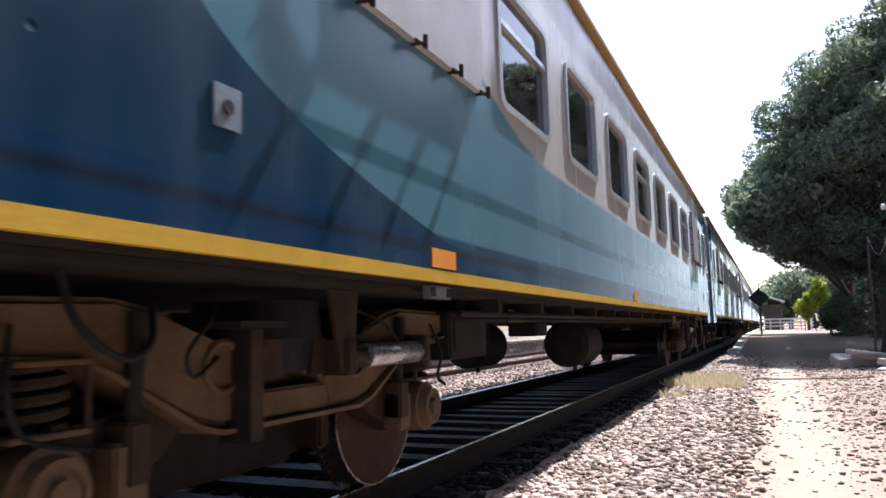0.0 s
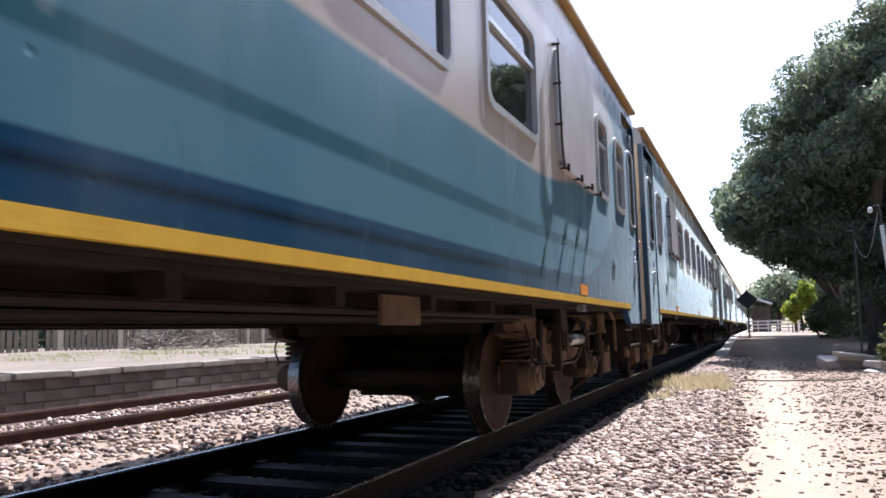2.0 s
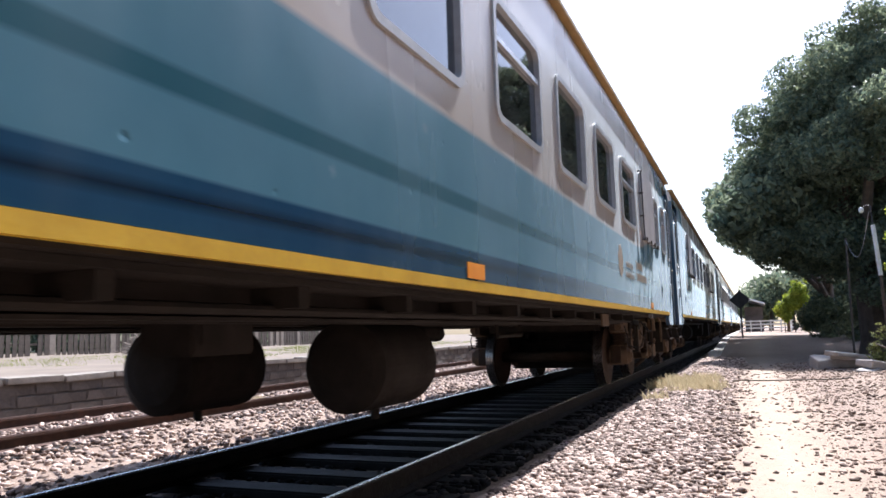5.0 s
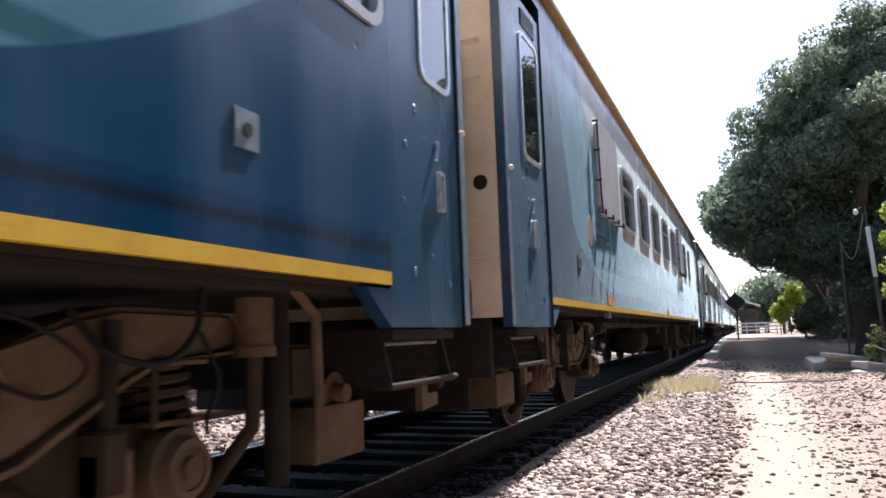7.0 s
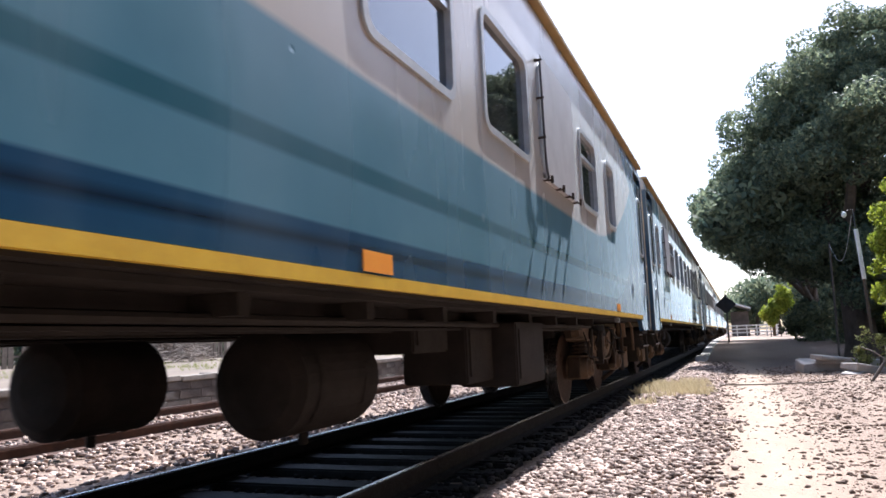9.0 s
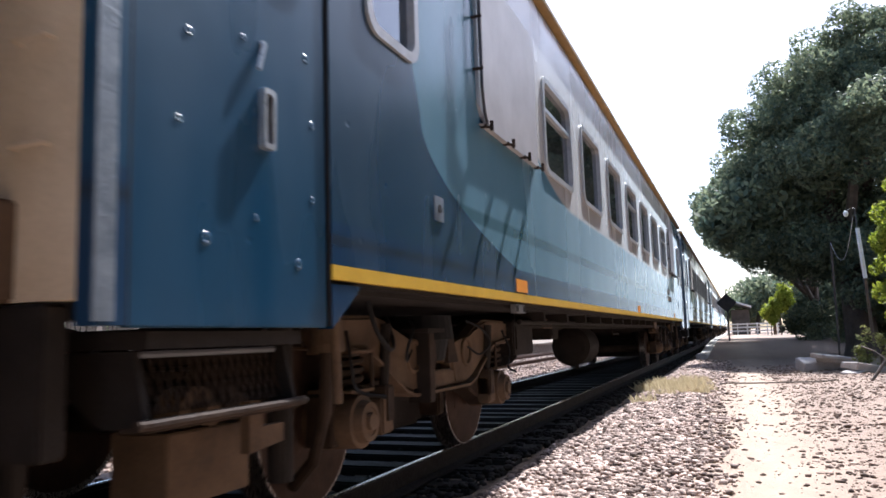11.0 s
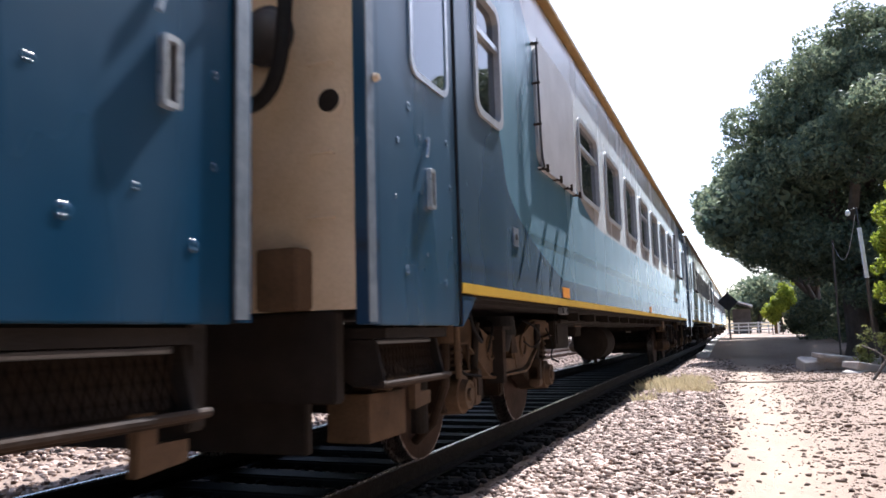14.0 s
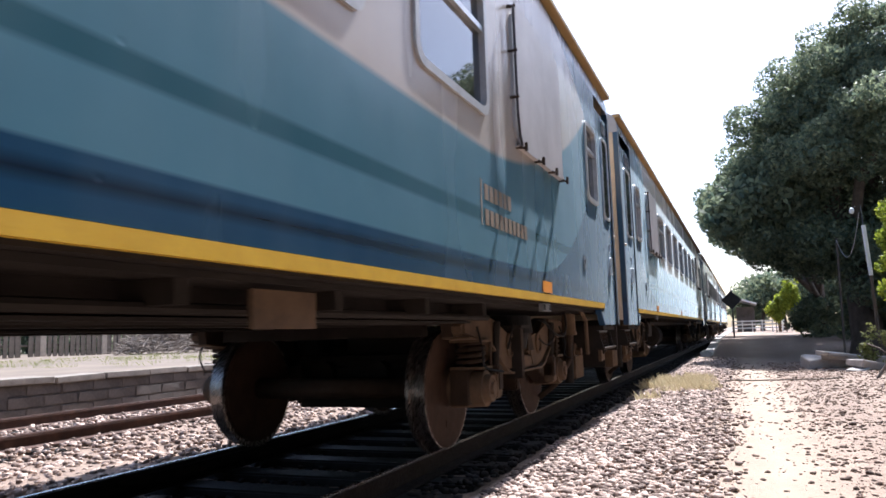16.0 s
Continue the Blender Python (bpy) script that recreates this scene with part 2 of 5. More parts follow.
def leaf_material(name, dark, light, through=0.35):
    m, nt, nodes, links, p = material(name)
    g = nodes.new("ShaderNodeNewGeometry").outputs["Random Per Island"]
    co = nodes.new("ShaderNodeTexCoord").outputs["Object"]
    n = noise_tex(nt, co, 0.8, 3.0)
    f = calc(nt, "ADD", calc(nt, "MULTIPLY", g, 0.5), calc(nt, "MULTIPLY", n.outputs[0], 0.5))
    r = ramp(nt, f, ((0.2, dark), (0.8, light)))
    links.new(r.outputs[0], p.inputs["Base Color"])
    p.inputs["Roughness"].default_value = 0.6
    p.inputs["Specular IOR Level"].default_value = 0.25
    t = nodes.new("ShaderNodeBsdfTranslucent")
    links.new(r.outputs[0], t.inputs[0])
    mx = nodes.new("ShaderNodeMixShader")
    mx.inputs[0].default_value = through
    links.new(p.outputs[0], mx.inputs[1])
    links.new(t.outputs[0], mx.inputs[2])
    links.new(mx.outputs[0], nodes["Material Output"].inputs[0])
    return m


LEAF = leaf_material("dark_green_leaves", (0.08, 0.122, 0.09), (0.265, 0.29, 0.165), 0.5)
LEAF_BRIGHT = leaf_material("bright_green_leaves", (0.13, 0.18, 0.018), (0.36, 0.40, 0.05), 0.5)
GRASS = leaf_material("dry_grass", (0.38, 0.31, 0.18), (0.60, 0.52, 0.34), 0.3)
GRASS_GREEN = leaf_material("thin_green_grass", (0.14, 0.17, 0.05), (0.30, 0.30, 0.11), 0.3)


def ground_material():
    """Trodden sand on the path, stony pinkish soil beside it."""
    m, nt, nodes, links, p = material("dusty_ground")
    co = nodes.new("ShaderNodeTexCoord").outputs["Object"]
    sep = nodes.new("ShaderNodeSeparateXYZ")
    links.new(co, sep.inputs[0])
    wander = noise_tex(nt, co, 0.45, 3.0)
    x = calc(nt, "ADD", sep.outputs[0], calc(nt, "MULTIPLY", calc(nt, "SUBTRACT", wander.outputs[0], 0.5), 0.5))
    off = calc(nt, "ABSOLUTE", calc(nt, "SUBTRACT", x, 0.16))
    path = ramp(nt, off, ((0.0, (1, 1, 1)), (0.8, (0, 0, 0))))
    big, fine = noise_tex(nt, co, 1.3, 5.0), noise_tex(nt, co, 28.0, 5.0, 0.7)
    soil = mix(nt, big.outputs[0], (0.19, 0.130, 0.094), (0.34, 0.25, 0.185))
    soil = mix(nt, ramp(nt, fine.outputs[0], ((0.36, (1, 1, 1)), (0.5, (0, 0, 0)))).outputs[0], soil, (0.13, 0.09, 0.066))
    sand = mix(nt, big.outputs[0], (0.28, 0.205, 0.145), (0.40, 0.31, 0.228))
    links.new(mix(nt, path.outputs[0], soil, sand), p.inputs["Base Color"])
    p.inputs["Roughness"].default_value = 0.95
    h = calc(nt, "ADD", big.outputs[0], calc(nt, "MULTIPLY", fine.outputs[0], 0.6))
    bump(nt, p, h, 0.7, 0.03)
    return m


GROUND = ground_material()
EARTH = worn("dry_platform_earth", (0.10, 0.077, 0.055), (0.21, 0.165, 0.12), 0.6, (0.9, 0.98), 0, 0.5, 9.0)


# ---- mesh helpers ----
def mesh_object(name, verts, faces, mat, parent=None, smooth=False):
    me = bpy.data.meshes.new(name)
    me.from_pydata(verts, [], faces)
    me.materials.append(mat)
    if smooth:
        me.polygons.foreach_set("use_smooth", [True] * len(me.polygons))
    me.update()
    ob = new(name, me)
    if parent:
        ob.parent = parent
    return ob


def part(name, bm, mat, parent=None, label="", smooth=False):
    """Links a bmesh as one mesh object under a thing or part."""
    me = bpy.data.meshes.new(name)
    bmesh.ops.recalc_face_normals(bm, faces=bm.faces)
    bm.to_mesh(me)
    bm.free()
    me.materials.append(mat)
    if smooth:
        me.polygons.foreach_set("use_smooth", [True] * len(me.polygons))
    ob = new(name, me)
    if parent:
        ob.parent = parent
    if label:
        tagged(ob, label)
    return ob


def empty(name, label, category, group=""):
    return tagged(new(name), label, category, group)


def box(bm, x0, x1, y0, y1, z0, z1, bevel=0.0, m=None):
    r = bmesh.ops.create_cube(bm, size=1.0)
    mat = Matrix.Translation(((x0 + x1) / 2, (y0 + y1) / 2, (z0 + z1) / 2)) @ Matrix.Diagonal((abs(x1 - x0), abs(y1 - y0), abs(z1 - z0), 1))
    bmesh.ops.transform(bm, matrix=(m @ mat) if m else mat, verts=r["verts"])
    if bevel:
        edges = list({e for v in r["verts"] for e in v.link_edges})
        bmesh.ops.bevel(bm, geom=edges, offset=bevel, segments=2, affect="EDGES")
    return bm


def cyl(bm, a, b, r, r2=None, seg=20):
    """A cylinder or cone from point a to point b."""
    a, b = Vector(a), Vector(b)
    d = b - a
    m = Matrix.Translation((a + b) / 2) @ d.to_track_quat("Z", "Y").to_matrix().to_4x4()
    bmesh.ops.create_cone(bm, cap_ends=True, segments=seg, radius1=r, radius2=r if r2 is None else r2, depth=d.length, matrix=m)
    return bm


def tube(bm, points, r, seg=8):
    """One continuous skin along a line of points."""
    pts = [Vector(q) for q in points]
    rings, side = [], None
    for i, q in enumerate(pts):
        d = (pts[min(i + 1, len(pts) - 1)] - pts[max(i - 1, 0)]).normalized()
        if side is None:
            side = d.orthogonal().normalized()
        side = (side - d * side.dot(d)).normalized()
        up = d.cross(side)
        rings.append([bm.verts.new(q + (side * math.cos(k * 2 * math.pi / seg) + up * math.sin(k * 2 * math.pi / seg)) * r) for k in range(seg)])
    for u, v in zip(rings, rings[1:]):
        for k in range(seg):
            bm.faces.new((u[k], u[(k + 1) % seg], v[(k + 1) % seg], v[k]))
    bm.faces.new(rings[0][::-1])
    bm.faces.new(rings[-1])
    return bm


def curved(points, per=6):
    """A smooth line through the points."""
    q = [Vector(a) for a in points]
    q = [q[0] * 2 - q[1]] + q + [q[-1] * 2 - q[-2]]
    out = []
    for a, b, c, d in zip(q, q[1:], q[2:], q[3:]):
        for k in range(per):
            t = k / per
            out.append(0.5 * (2 * b + (c - a) * t + (2 * a - 5 * b + 4 * c - d) * t * t + (3 * b - a - 3 * c + d) * t ** 3))
    return out + [q[-2]]


def prism(bm, outline, x0, x1):
    """Extrudes a (y, z) outline across the track from x0 to x1."""
    n = len(outline)
    a = [bm.verts.new((x0, y, z)) for y, z in outline]
    b = [bm.verts.new((x1, y, z)) for y, z in outline]
    bm.faces.new(a)
    bm.faces.new(b[::-1])
    for i in range(n):
        j = (i + 1) % n
        bm.faces.new((a[i], b[i], b[j], a[j]))
    return bm


def rounded(y0, y1, z0, z1, r, seg=5):
    pts = []
    for cy, cz, a0 in ((y1 - r, z1 - r, 0), (y0 + r, z1 - r, 90), (y0 + r, z0 + r, 180), (y1 - r, z0 + r, 270)):
        for i in range(seg + 1):
            a = radians(a0 + 90 * i / seg)
            pts.append((cy + r * math.cos(a), cz + r * math.sin(a)))
    return pts


def ring(bm, outer, inner, x0, x1):
    """A frame between two outlines of equal count, from x0 to x1."""
    n = len(outer)
    v = [[bm.verts.new((x, y, z)) for y, z in o] for o, x in ((outer, x0), (outer, x1), (inner, x0), (inner, x1))]
    for i in range(n):
        j = (i + 1) % n
        bm.faces.new((v[1][i], v[1][j], v[3][j], v[3][i]))
        bm.faces.new((v[0][i], v[0][j], v[1][j], v[1][i]))
        bm.faces.new((v[2][i], v[3][i], v[3][j], v[2][j]))
        bm.faces.new((v[0][j], v[0][i], v[2][i], v[2][j]))
    return bm


# ---- the line: sleepers, rails, ballast ----
TRACK_X, TRACK2_X = -3.10, -7.90
HALF_GAUGE = 0.885


def rail(name, x, z, y0, y1, label):
    """A flat-bottomed rail: foot, web and a head with a polished top."""
    thing = empty(name, label, "rail", "rails")
    profile = [(-0.07, -0.16), (0.07, -0.16), (0.07, -0.145), (0.012, -0.125), (0.012, -0.045), (0.036, -0.035), (0.036, -0.006), (-0.036, -0.006), (-0.036, -0.035), (-0.012, -0.045), (-0.012, -0.125), (-0.07, -0.145)]
    v = [(x + px, y, z + pz) for y in (y0, y1) for px, pz in profile]
    n = len(profile)
    f = [(i, (i + 1) % n, n + (i + 1) % n, n + i) for i in range(n)] + [tuple(range(n))[::-1], tuple(range(n, 2 * n))]
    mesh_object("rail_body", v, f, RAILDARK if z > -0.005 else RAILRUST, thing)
    part("rail_head", box(bmesh.new(), x - 0.016, x + 0.016, y0, y1, z - 0.0055, z + 0.002), RAILHEAD if z > -0.005 else RAILRUST, thing)
    return thing


rail("rail", TRACK_X + HALF_GAUGE, 0.0, -30, 190, "dark rusty steel rail with a polished head")
rail("rail", TRACK_X - HALF_GAUGE, 0.0, -30, 190, "dark rusty steel rail with a polished head")
rail("rail", TRACK2_X + HALF_GAUGE, -0.02, -30, 190, "brown rusty rail of the disused second track")
rail("rail", TRACK2_X - HALF_GAUGE, -0.02, -30, 190, "brown rusty rail of the disused second track")


def sleepers(name, cx, ztop, mat, label, group):
    bm = bmesh.new()
    box(bm, -1.3, 1.3, -0.125, 0.125, -0.16, 0.0, 0.015)
    first = part(name, bm, mat, None, label)
    tagged(first, label, "sleeper", group)
    rnd = random.Random(4)
    y = -6.0
    first.matrix_basis = pose(cx, y, ztop)
    for i in range(1, 115):
        y += 0.58
        if y > 58:
            break
        copy_thing(first, pose(cx + rnd.uniform(-0.02, 0.02), y + rnd.uniform(-0.02, 0.02), ztop + rnd.uniform(-0.006, 0.006), 0, 0, rnd.uniform(-0.6, 0.6)))


sleepers("railway_sleeper", TRACK_X, -0.155, CONCRETE_DARK, "oily dark railway sleeper bedded in ballast", "sleepers of the running track")
sleepers("railway_sleeper", TRACK2_X, -0.185, CONCRETE_DARK, "dusty old sleeper bedded in ballast", "sleepers of the second track")


def height(x, y):
    """Level of the ground: a flat bed, with a low stony shoulder beside the track and gentle unevenness."""
    base = -0.2
    bed = max(0.0, 1 - abs(x + 3.1) / 1.9)
    h = base - 0.03 * min(1.0, bed * 3)
    if -1.9 < x < -0.5:
        h += 0.03 * math.sin((x + 1.9) / 1.4 * math.pi)
    if x > 0.9:
        h += 0.06 * min(1.0, (x - 0.9) / 1.2)
    h += 0.035 * (noise.noise((x * 0.9, y * 0.9, 0.3)) + 0.5 * noise.noise((x * 2.7, y * 2.7, 4.1)))
    return h


def ground():
    xs = [-400, -120, -40, -20, -11] + [-10 + 0.4 * i for i in range(20)] + [-2.0 + 0.12 * i for i in range(50)] + [4.2, 5, 6, 8, 12, 20, 50, 150, 400]
    ys = [-200, -60, -20, -8] + [-4 + 0.25 * i for i in range(120)] + [26 + 1.0 * i for i in range(40)] + [70, 80, 100, 140, 200, 320, 600]
    v = [(x, y, height(x, y)) for y in ys for x in xs]
    n = len(xs)
    f = [(j * n + i, j * n + i + 1, (j + 1) * n + i + 1, (j + 1) * n + i) for j in range(len(ys) - 1) for i in range(n - 1)]
    g = mesh_object("ground", v, f, GROUND, None, True)
    tagged(g, "dry sandy ground with a trodden path beside the line", "ground", "", "structure")


ground()

STONE_SHAPES = []
for k in range(8):
    bm = bmesh.new()
    bmesh.ops.create_icosphere(bm, subdivisions=1, radius=1.0)
    rnd = random.Random(k)
    for vv in bm.verts:
        vv.co *= rnd.uniform(0.5, 1.3)
        vv.co.z *= 0.66
    bm.verts.ensure_lookup_table()
    idx = {vv: i for i, vv in enumerate(bm.verts)}
    STONE_SHAPES.append((np.array([vv.co[:] for vv in bm.verts]), np.array([[idx[a] for a in fc.verts] for fc in bm.faces])))
    bm.free()


def stones(name, places, mat, label, category="ballast"):
    """Loose stones, joined into one mesh; places: x, y, z, size."""
    rng = np.random.default_rng(len(places))
    V, F, base = [], [], 0
    for i, (x, y, z, s) in enumerate(places):
        sv, sf = STONE_SHAPES[i % 8]
        a = rng.uniform(0, 6.283)
        tilt = rng.uniform(-0.5, 0.5)
        c, d = math.cos(a), math.sin(a)
        ct, st = math.cos(tilt), math.sin(tilt)
        q = sv * s * rng.uniform(0.8, 1.25, 3)
        q = np.stack([q[:, 0], q[:, 1] * ct - q[:, 2] * st, q[:, 1] * st + q[:, 2] * ct], 1)
        q = np.stack([q[:, 0] * c - q[:, 1] * d, q[:, 0] * d + q[:, 1] * c, q[:, 2]], 1) + (x, y, z)
        V.append(q)
        F.append(sf + base)
        base += len(sv)
    V, F = np.concatenate(V), np.concatenate(F)
    me = bpy.data.meshes.new(name)
    me.vertices.add(len(V))
    me.vertices.foreach_set("co", V.ravel())
    me.loops.add(F.size)
    me.loops.foreach_set("vertex_index", F.ravel())
    me.polygons.add(len(F))
    me.polygons.foreach_set("loop_start", np.arange(0, F.size, 3))
    me.polygons.foreach_set("loop_total", np.full(len(F), 3))
    me.materials.append(mat)
    me.update(calc_edges=True)
    return tagged(new(name, me), label, category, "", "stuff")


def scatter():
    rng = random.Random(11)
    near, bed, second, soil = [], [], [], []
    while len(near) < 27000:  # sunlit shoulder beside the train, thinning out towards the path
        y = 2.4 + 24 * rng.random() ** 1.8
        x = rng.uniform(-1.70, 0.15)
        if rng.random() < (x + 0.75 + 0.012 * y) / 0.75 + 0.35 * noise.noise((x * 1.5, y * 0.8, 7)):
            continue
        s = rng.choice((0.010, 0.014, 0.019, 0.025, 0.031)) * rng.uniform(0.85, 1.2) * (1 + y * 0.015)
        near.append((x, y, height(x, y) + s * 0.3, s))
    for i in range(9000):  # oily stones between and beside the rails, the train's shade in their colour
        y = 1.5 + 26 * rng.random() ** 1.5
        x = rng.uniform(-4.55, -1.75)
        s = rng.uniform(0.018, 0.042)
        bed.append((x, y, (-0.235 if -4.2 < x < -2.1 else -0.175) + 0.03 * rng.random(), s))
    for i in range(20000):  # bright ballast of the second track
        y = 2.5 + 32 * rng.random() ** 1.3
        x = rng.uniform(-9.9, -4.3)
        s = rng.uniform(0.018, 0.044)
        lift = 0.0 if abs(x - TRACK2_X) < 1.4 else -0.02
        second.append((x, y, -0.185 + lift + 0.035 * rng.random(), s))
    for i in range(17000):  # stones strewn in the soil on both sides of the path
        y = 2.6 + 20 * rng.random() ** 1.5
        x = rng.gauss(0.16, 0.9) if rng.random() < 0.35 else rng.uniform(0.55, 3.2)
        if abs(x - 0.16) < 0.22 and rng.random() < 0.6:
            continue
        s = rng.choice((0.004, 0.005, 0.006, 0.008, 0.011, 0.02)) * rng.uniform(0.8, 1.3) * (1 + 0.03 * y)
        soil.append((x, y, height(x, y) + s * 0.05, s))
    clods = []
    for i in range(620):  # larger reddish clods, mostly beyond the path
        y = 3.0 + 17 * rng.random() ** 1.4
        x = rng.uniform(0.55, 3.0) if rng.random() < 0.75 else rng.uniform(-1.2, 0.0)
        s = rng.uniform(0.014, 0.036) * (1 + 0.02 * y)
        clods.append((x, y, height(x, y) + s * 0.15, s))
    stones("soil_clods", clods, STONE_SOIL, "reddish brown clods and stones on dry soil", "stones")
    stones("ballast_shoulder", near, STONE, "pale sunlit ballast stones beside the track")
    stones("ballast_bed", bed, STONE_DARK, "oily ballast between the rails, darkened for the train's shade")
    stones("ballast_second_track", second, STONE, "pale loose ballast round the second track")
    stones("soil_stones", soil, STONE_SOIL, "small stones strewn over dry soil", "stones")


scatter()


# ---- the coaches ----
PITCH, BODY = 22.785, 21.93
HW = 1.60
SILL, WAIST, WIN0, WIN1, TOP = 1.18, 2.0, 2.335, 3.19, 3.72
WIDE = [(4.95, 6.08, True), (6.70, 7.83, False), (8.47, 9.62, False), (10.28, 11.43, True), (12.05, 13.2, False), (13.83, 14.98, False), (15.6, 16.74, True)]


def coach_side(coach, windows, covers, sign):
    """One side: sheet with openings, sill, frames, panes, covered windows."""
    x0, x1 = sign * (HW - 0.07), sign * HW
    bm = bmesh.new()
    ys = sorted({1.17, 20.90, *[w[0] for w in windows], *[w[1] for w in windows]})
    zs = (SILL, WIN0, WIN1, TOP)
    grid = [[bm.verts.new((x0, y, z)) for z in zs] for y in ys]
    holes = {round(w[0], 3) for w in windows}
    for i in range(len(ys) - 1):
        for j in range(3):
            if not (j == 1 and round(ys[i], 3) in holes):
                bm.faces.new((grid[i][j], grid[i + 1][j], grid[i + 1][j + 1], grid[i][j + 1]))
    more = bmesh.ops.extrude_face_region(bm, geom=list(bm.faces))["geom"]
    bmesh.ops.translate(bm, vec=(x1 - x0, 0, 0), verts=[g for g in more if isinstance(g, bmesh.types.BMVert)])
    # narrow uprights outside the doors
    part("door_post", box(bmesh.new(), x0, x1, 0.0, 0.10, 0.93, TOP), PAINT, coach)
    part("door_post", box(bmesh.new(), x0, x1, 21.86, BODY, 0.93, TOP), PAINT, coach)
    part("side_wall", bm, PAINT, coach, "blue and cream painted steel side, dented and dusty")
    bm = box(bmesh.new(), sign * (HW - 0.03), sign * (HW + 0.004), 1.17, 20.90, 1.118, SILL - 0.002)
    part("sill", bm, YELLOW, coach, "yellow painted sill")
    part("sole_bar", box(bmesh.new(), sign * (HW - 0.13), sign * (HW - 0.032), 1.17, 20.90, 1.102, SILL - 0.004), UNDER, coach)
    # skirt wedges beside the doors
    for p, q in ((1.17, 1.42), (20.90, 20.65)):
        part("skirt", prism(bmesh.new(), [(p, 1.10), (q, 1.10), (p, 0.92)] if p < q else [(p, 1.10), (p, 0.92), (q, 1.10)], x0, x1), PAINT, coach)
    for w0, w1, split in windows:
        win = part("window_frame", ring(bmesh.new(), rounded(w0 - 0.032, w1 + 0.032, WIN0 - 0.032, WIN1 + 0.032, 0.12), rounded(w0 + 0.02, w1 - 0.02, WIN0 + 0.02, WIN1 - 0.02, 0.09), sign * (HW - 0.05), sign * (HW + 0.017)), FRAME, coach, "grey rounded window frame")
        part("pane", box(bmesh.new(), sign * (HW - 0.035), sign * (HW - 0.028), w0, w1, WIN0, WIN1), WINDOW_GLASS, win, "dark tinted glass")
        if split:
            part("glazing_bar", box(bmesh.new(), sign * (HW - 0.03), sign * (HW + 0.004), w0, w1, WIN0 + 0.56, WIN0 + 0.60), STEEL, win, "bright metal bar")
    for c0, c1 in covers:
        cov = part("window_cover", ring(bmesh.new(), rounded(c0 - 0.05, c1 + 0.03, 2.30, 3.36, 0.14), rounded(c0 + 0.03, c1 - 0.05, 2.38, 3.28, 0.10), sign * (HW - 0.004), sign * (HW + 0.024)), FRAME, coach, "old window frame closed by a grey sheet")
        part("sheet", prism(bmesh.new(), [(c0 + 0.02, 2.30), (c1 + 0.01, 2.275), (c1 + 0.03, 3.30), (c1 - 0.02, 3.40), (c0 + 0.02, 3.42)], sign * (HW + 0.026), sign * (HW + 0.034)), GREY_COVER, cov, "faded grey metal sheet, streaked")
        bm = box(bmesh.new(), sign * HW, sign * (HW + 0.040), c0 - 0.01, c1 + 0.02, 2.262, 2.272)
        box(bm, sign * (HW + 0.035), sign * (HW + 0.040), c0 - 0.01, c1 + 0.02, 2.262, 2.30)
        part("bottom_angle", bm, GREY_COVER, cov, "bent angle under the sheet")
        for y in (c0 + 0.02, c0 + (c1 - c0) * 0.38, c0 + (c1 - c0) * 0.7, c1 - 0.01):
            bm = bmesh.new()
            cyl(bm, (sign * HW, y, 2.258), (sign * (HW + 0.082), y, 2.250), 0.010, seg=8)
            cyl(bm, (sign * (HW + 0.078), y, 2.225), (sign * (HW + 0.078), y, 2.29), 0.013, seg=8)
            cyl(bm, (sign * (HW + 0.05), y - 0.05, 2.254), (sign * (HW + 0.05), y + 0.05, 2.262), 0.009, seg=8)
            part("turn_bolt", bm, RUST, cov, "rusty turn bolt")
        bm = tube(bmesh.new(), [(sign * (HW + 0.01), c0 - 0.10, 3.34), (sign * (HW + 0.05), c0 - 0.09, 3.33), (sign * (HW + 0.055), c0 - 0.085, 2.50), (sign * (HW + 0.05), c0 - 0.03, 2.34), (sign * (HW + 0.05), c0 + 0.02, 2.27)], 0.010)
        part("rod", bm, SIGNBACK, cov, "bent dark rod")
        for zz in (2.62, 2.98, 3.33):
            part("rod_clip", cyl(bmesh.new(), (sign * HW, c0 - 0.09, zz), (sign * (HW + 0.07), c0 - 0.09, zz), 0.012, seg=8), RUST, cov)


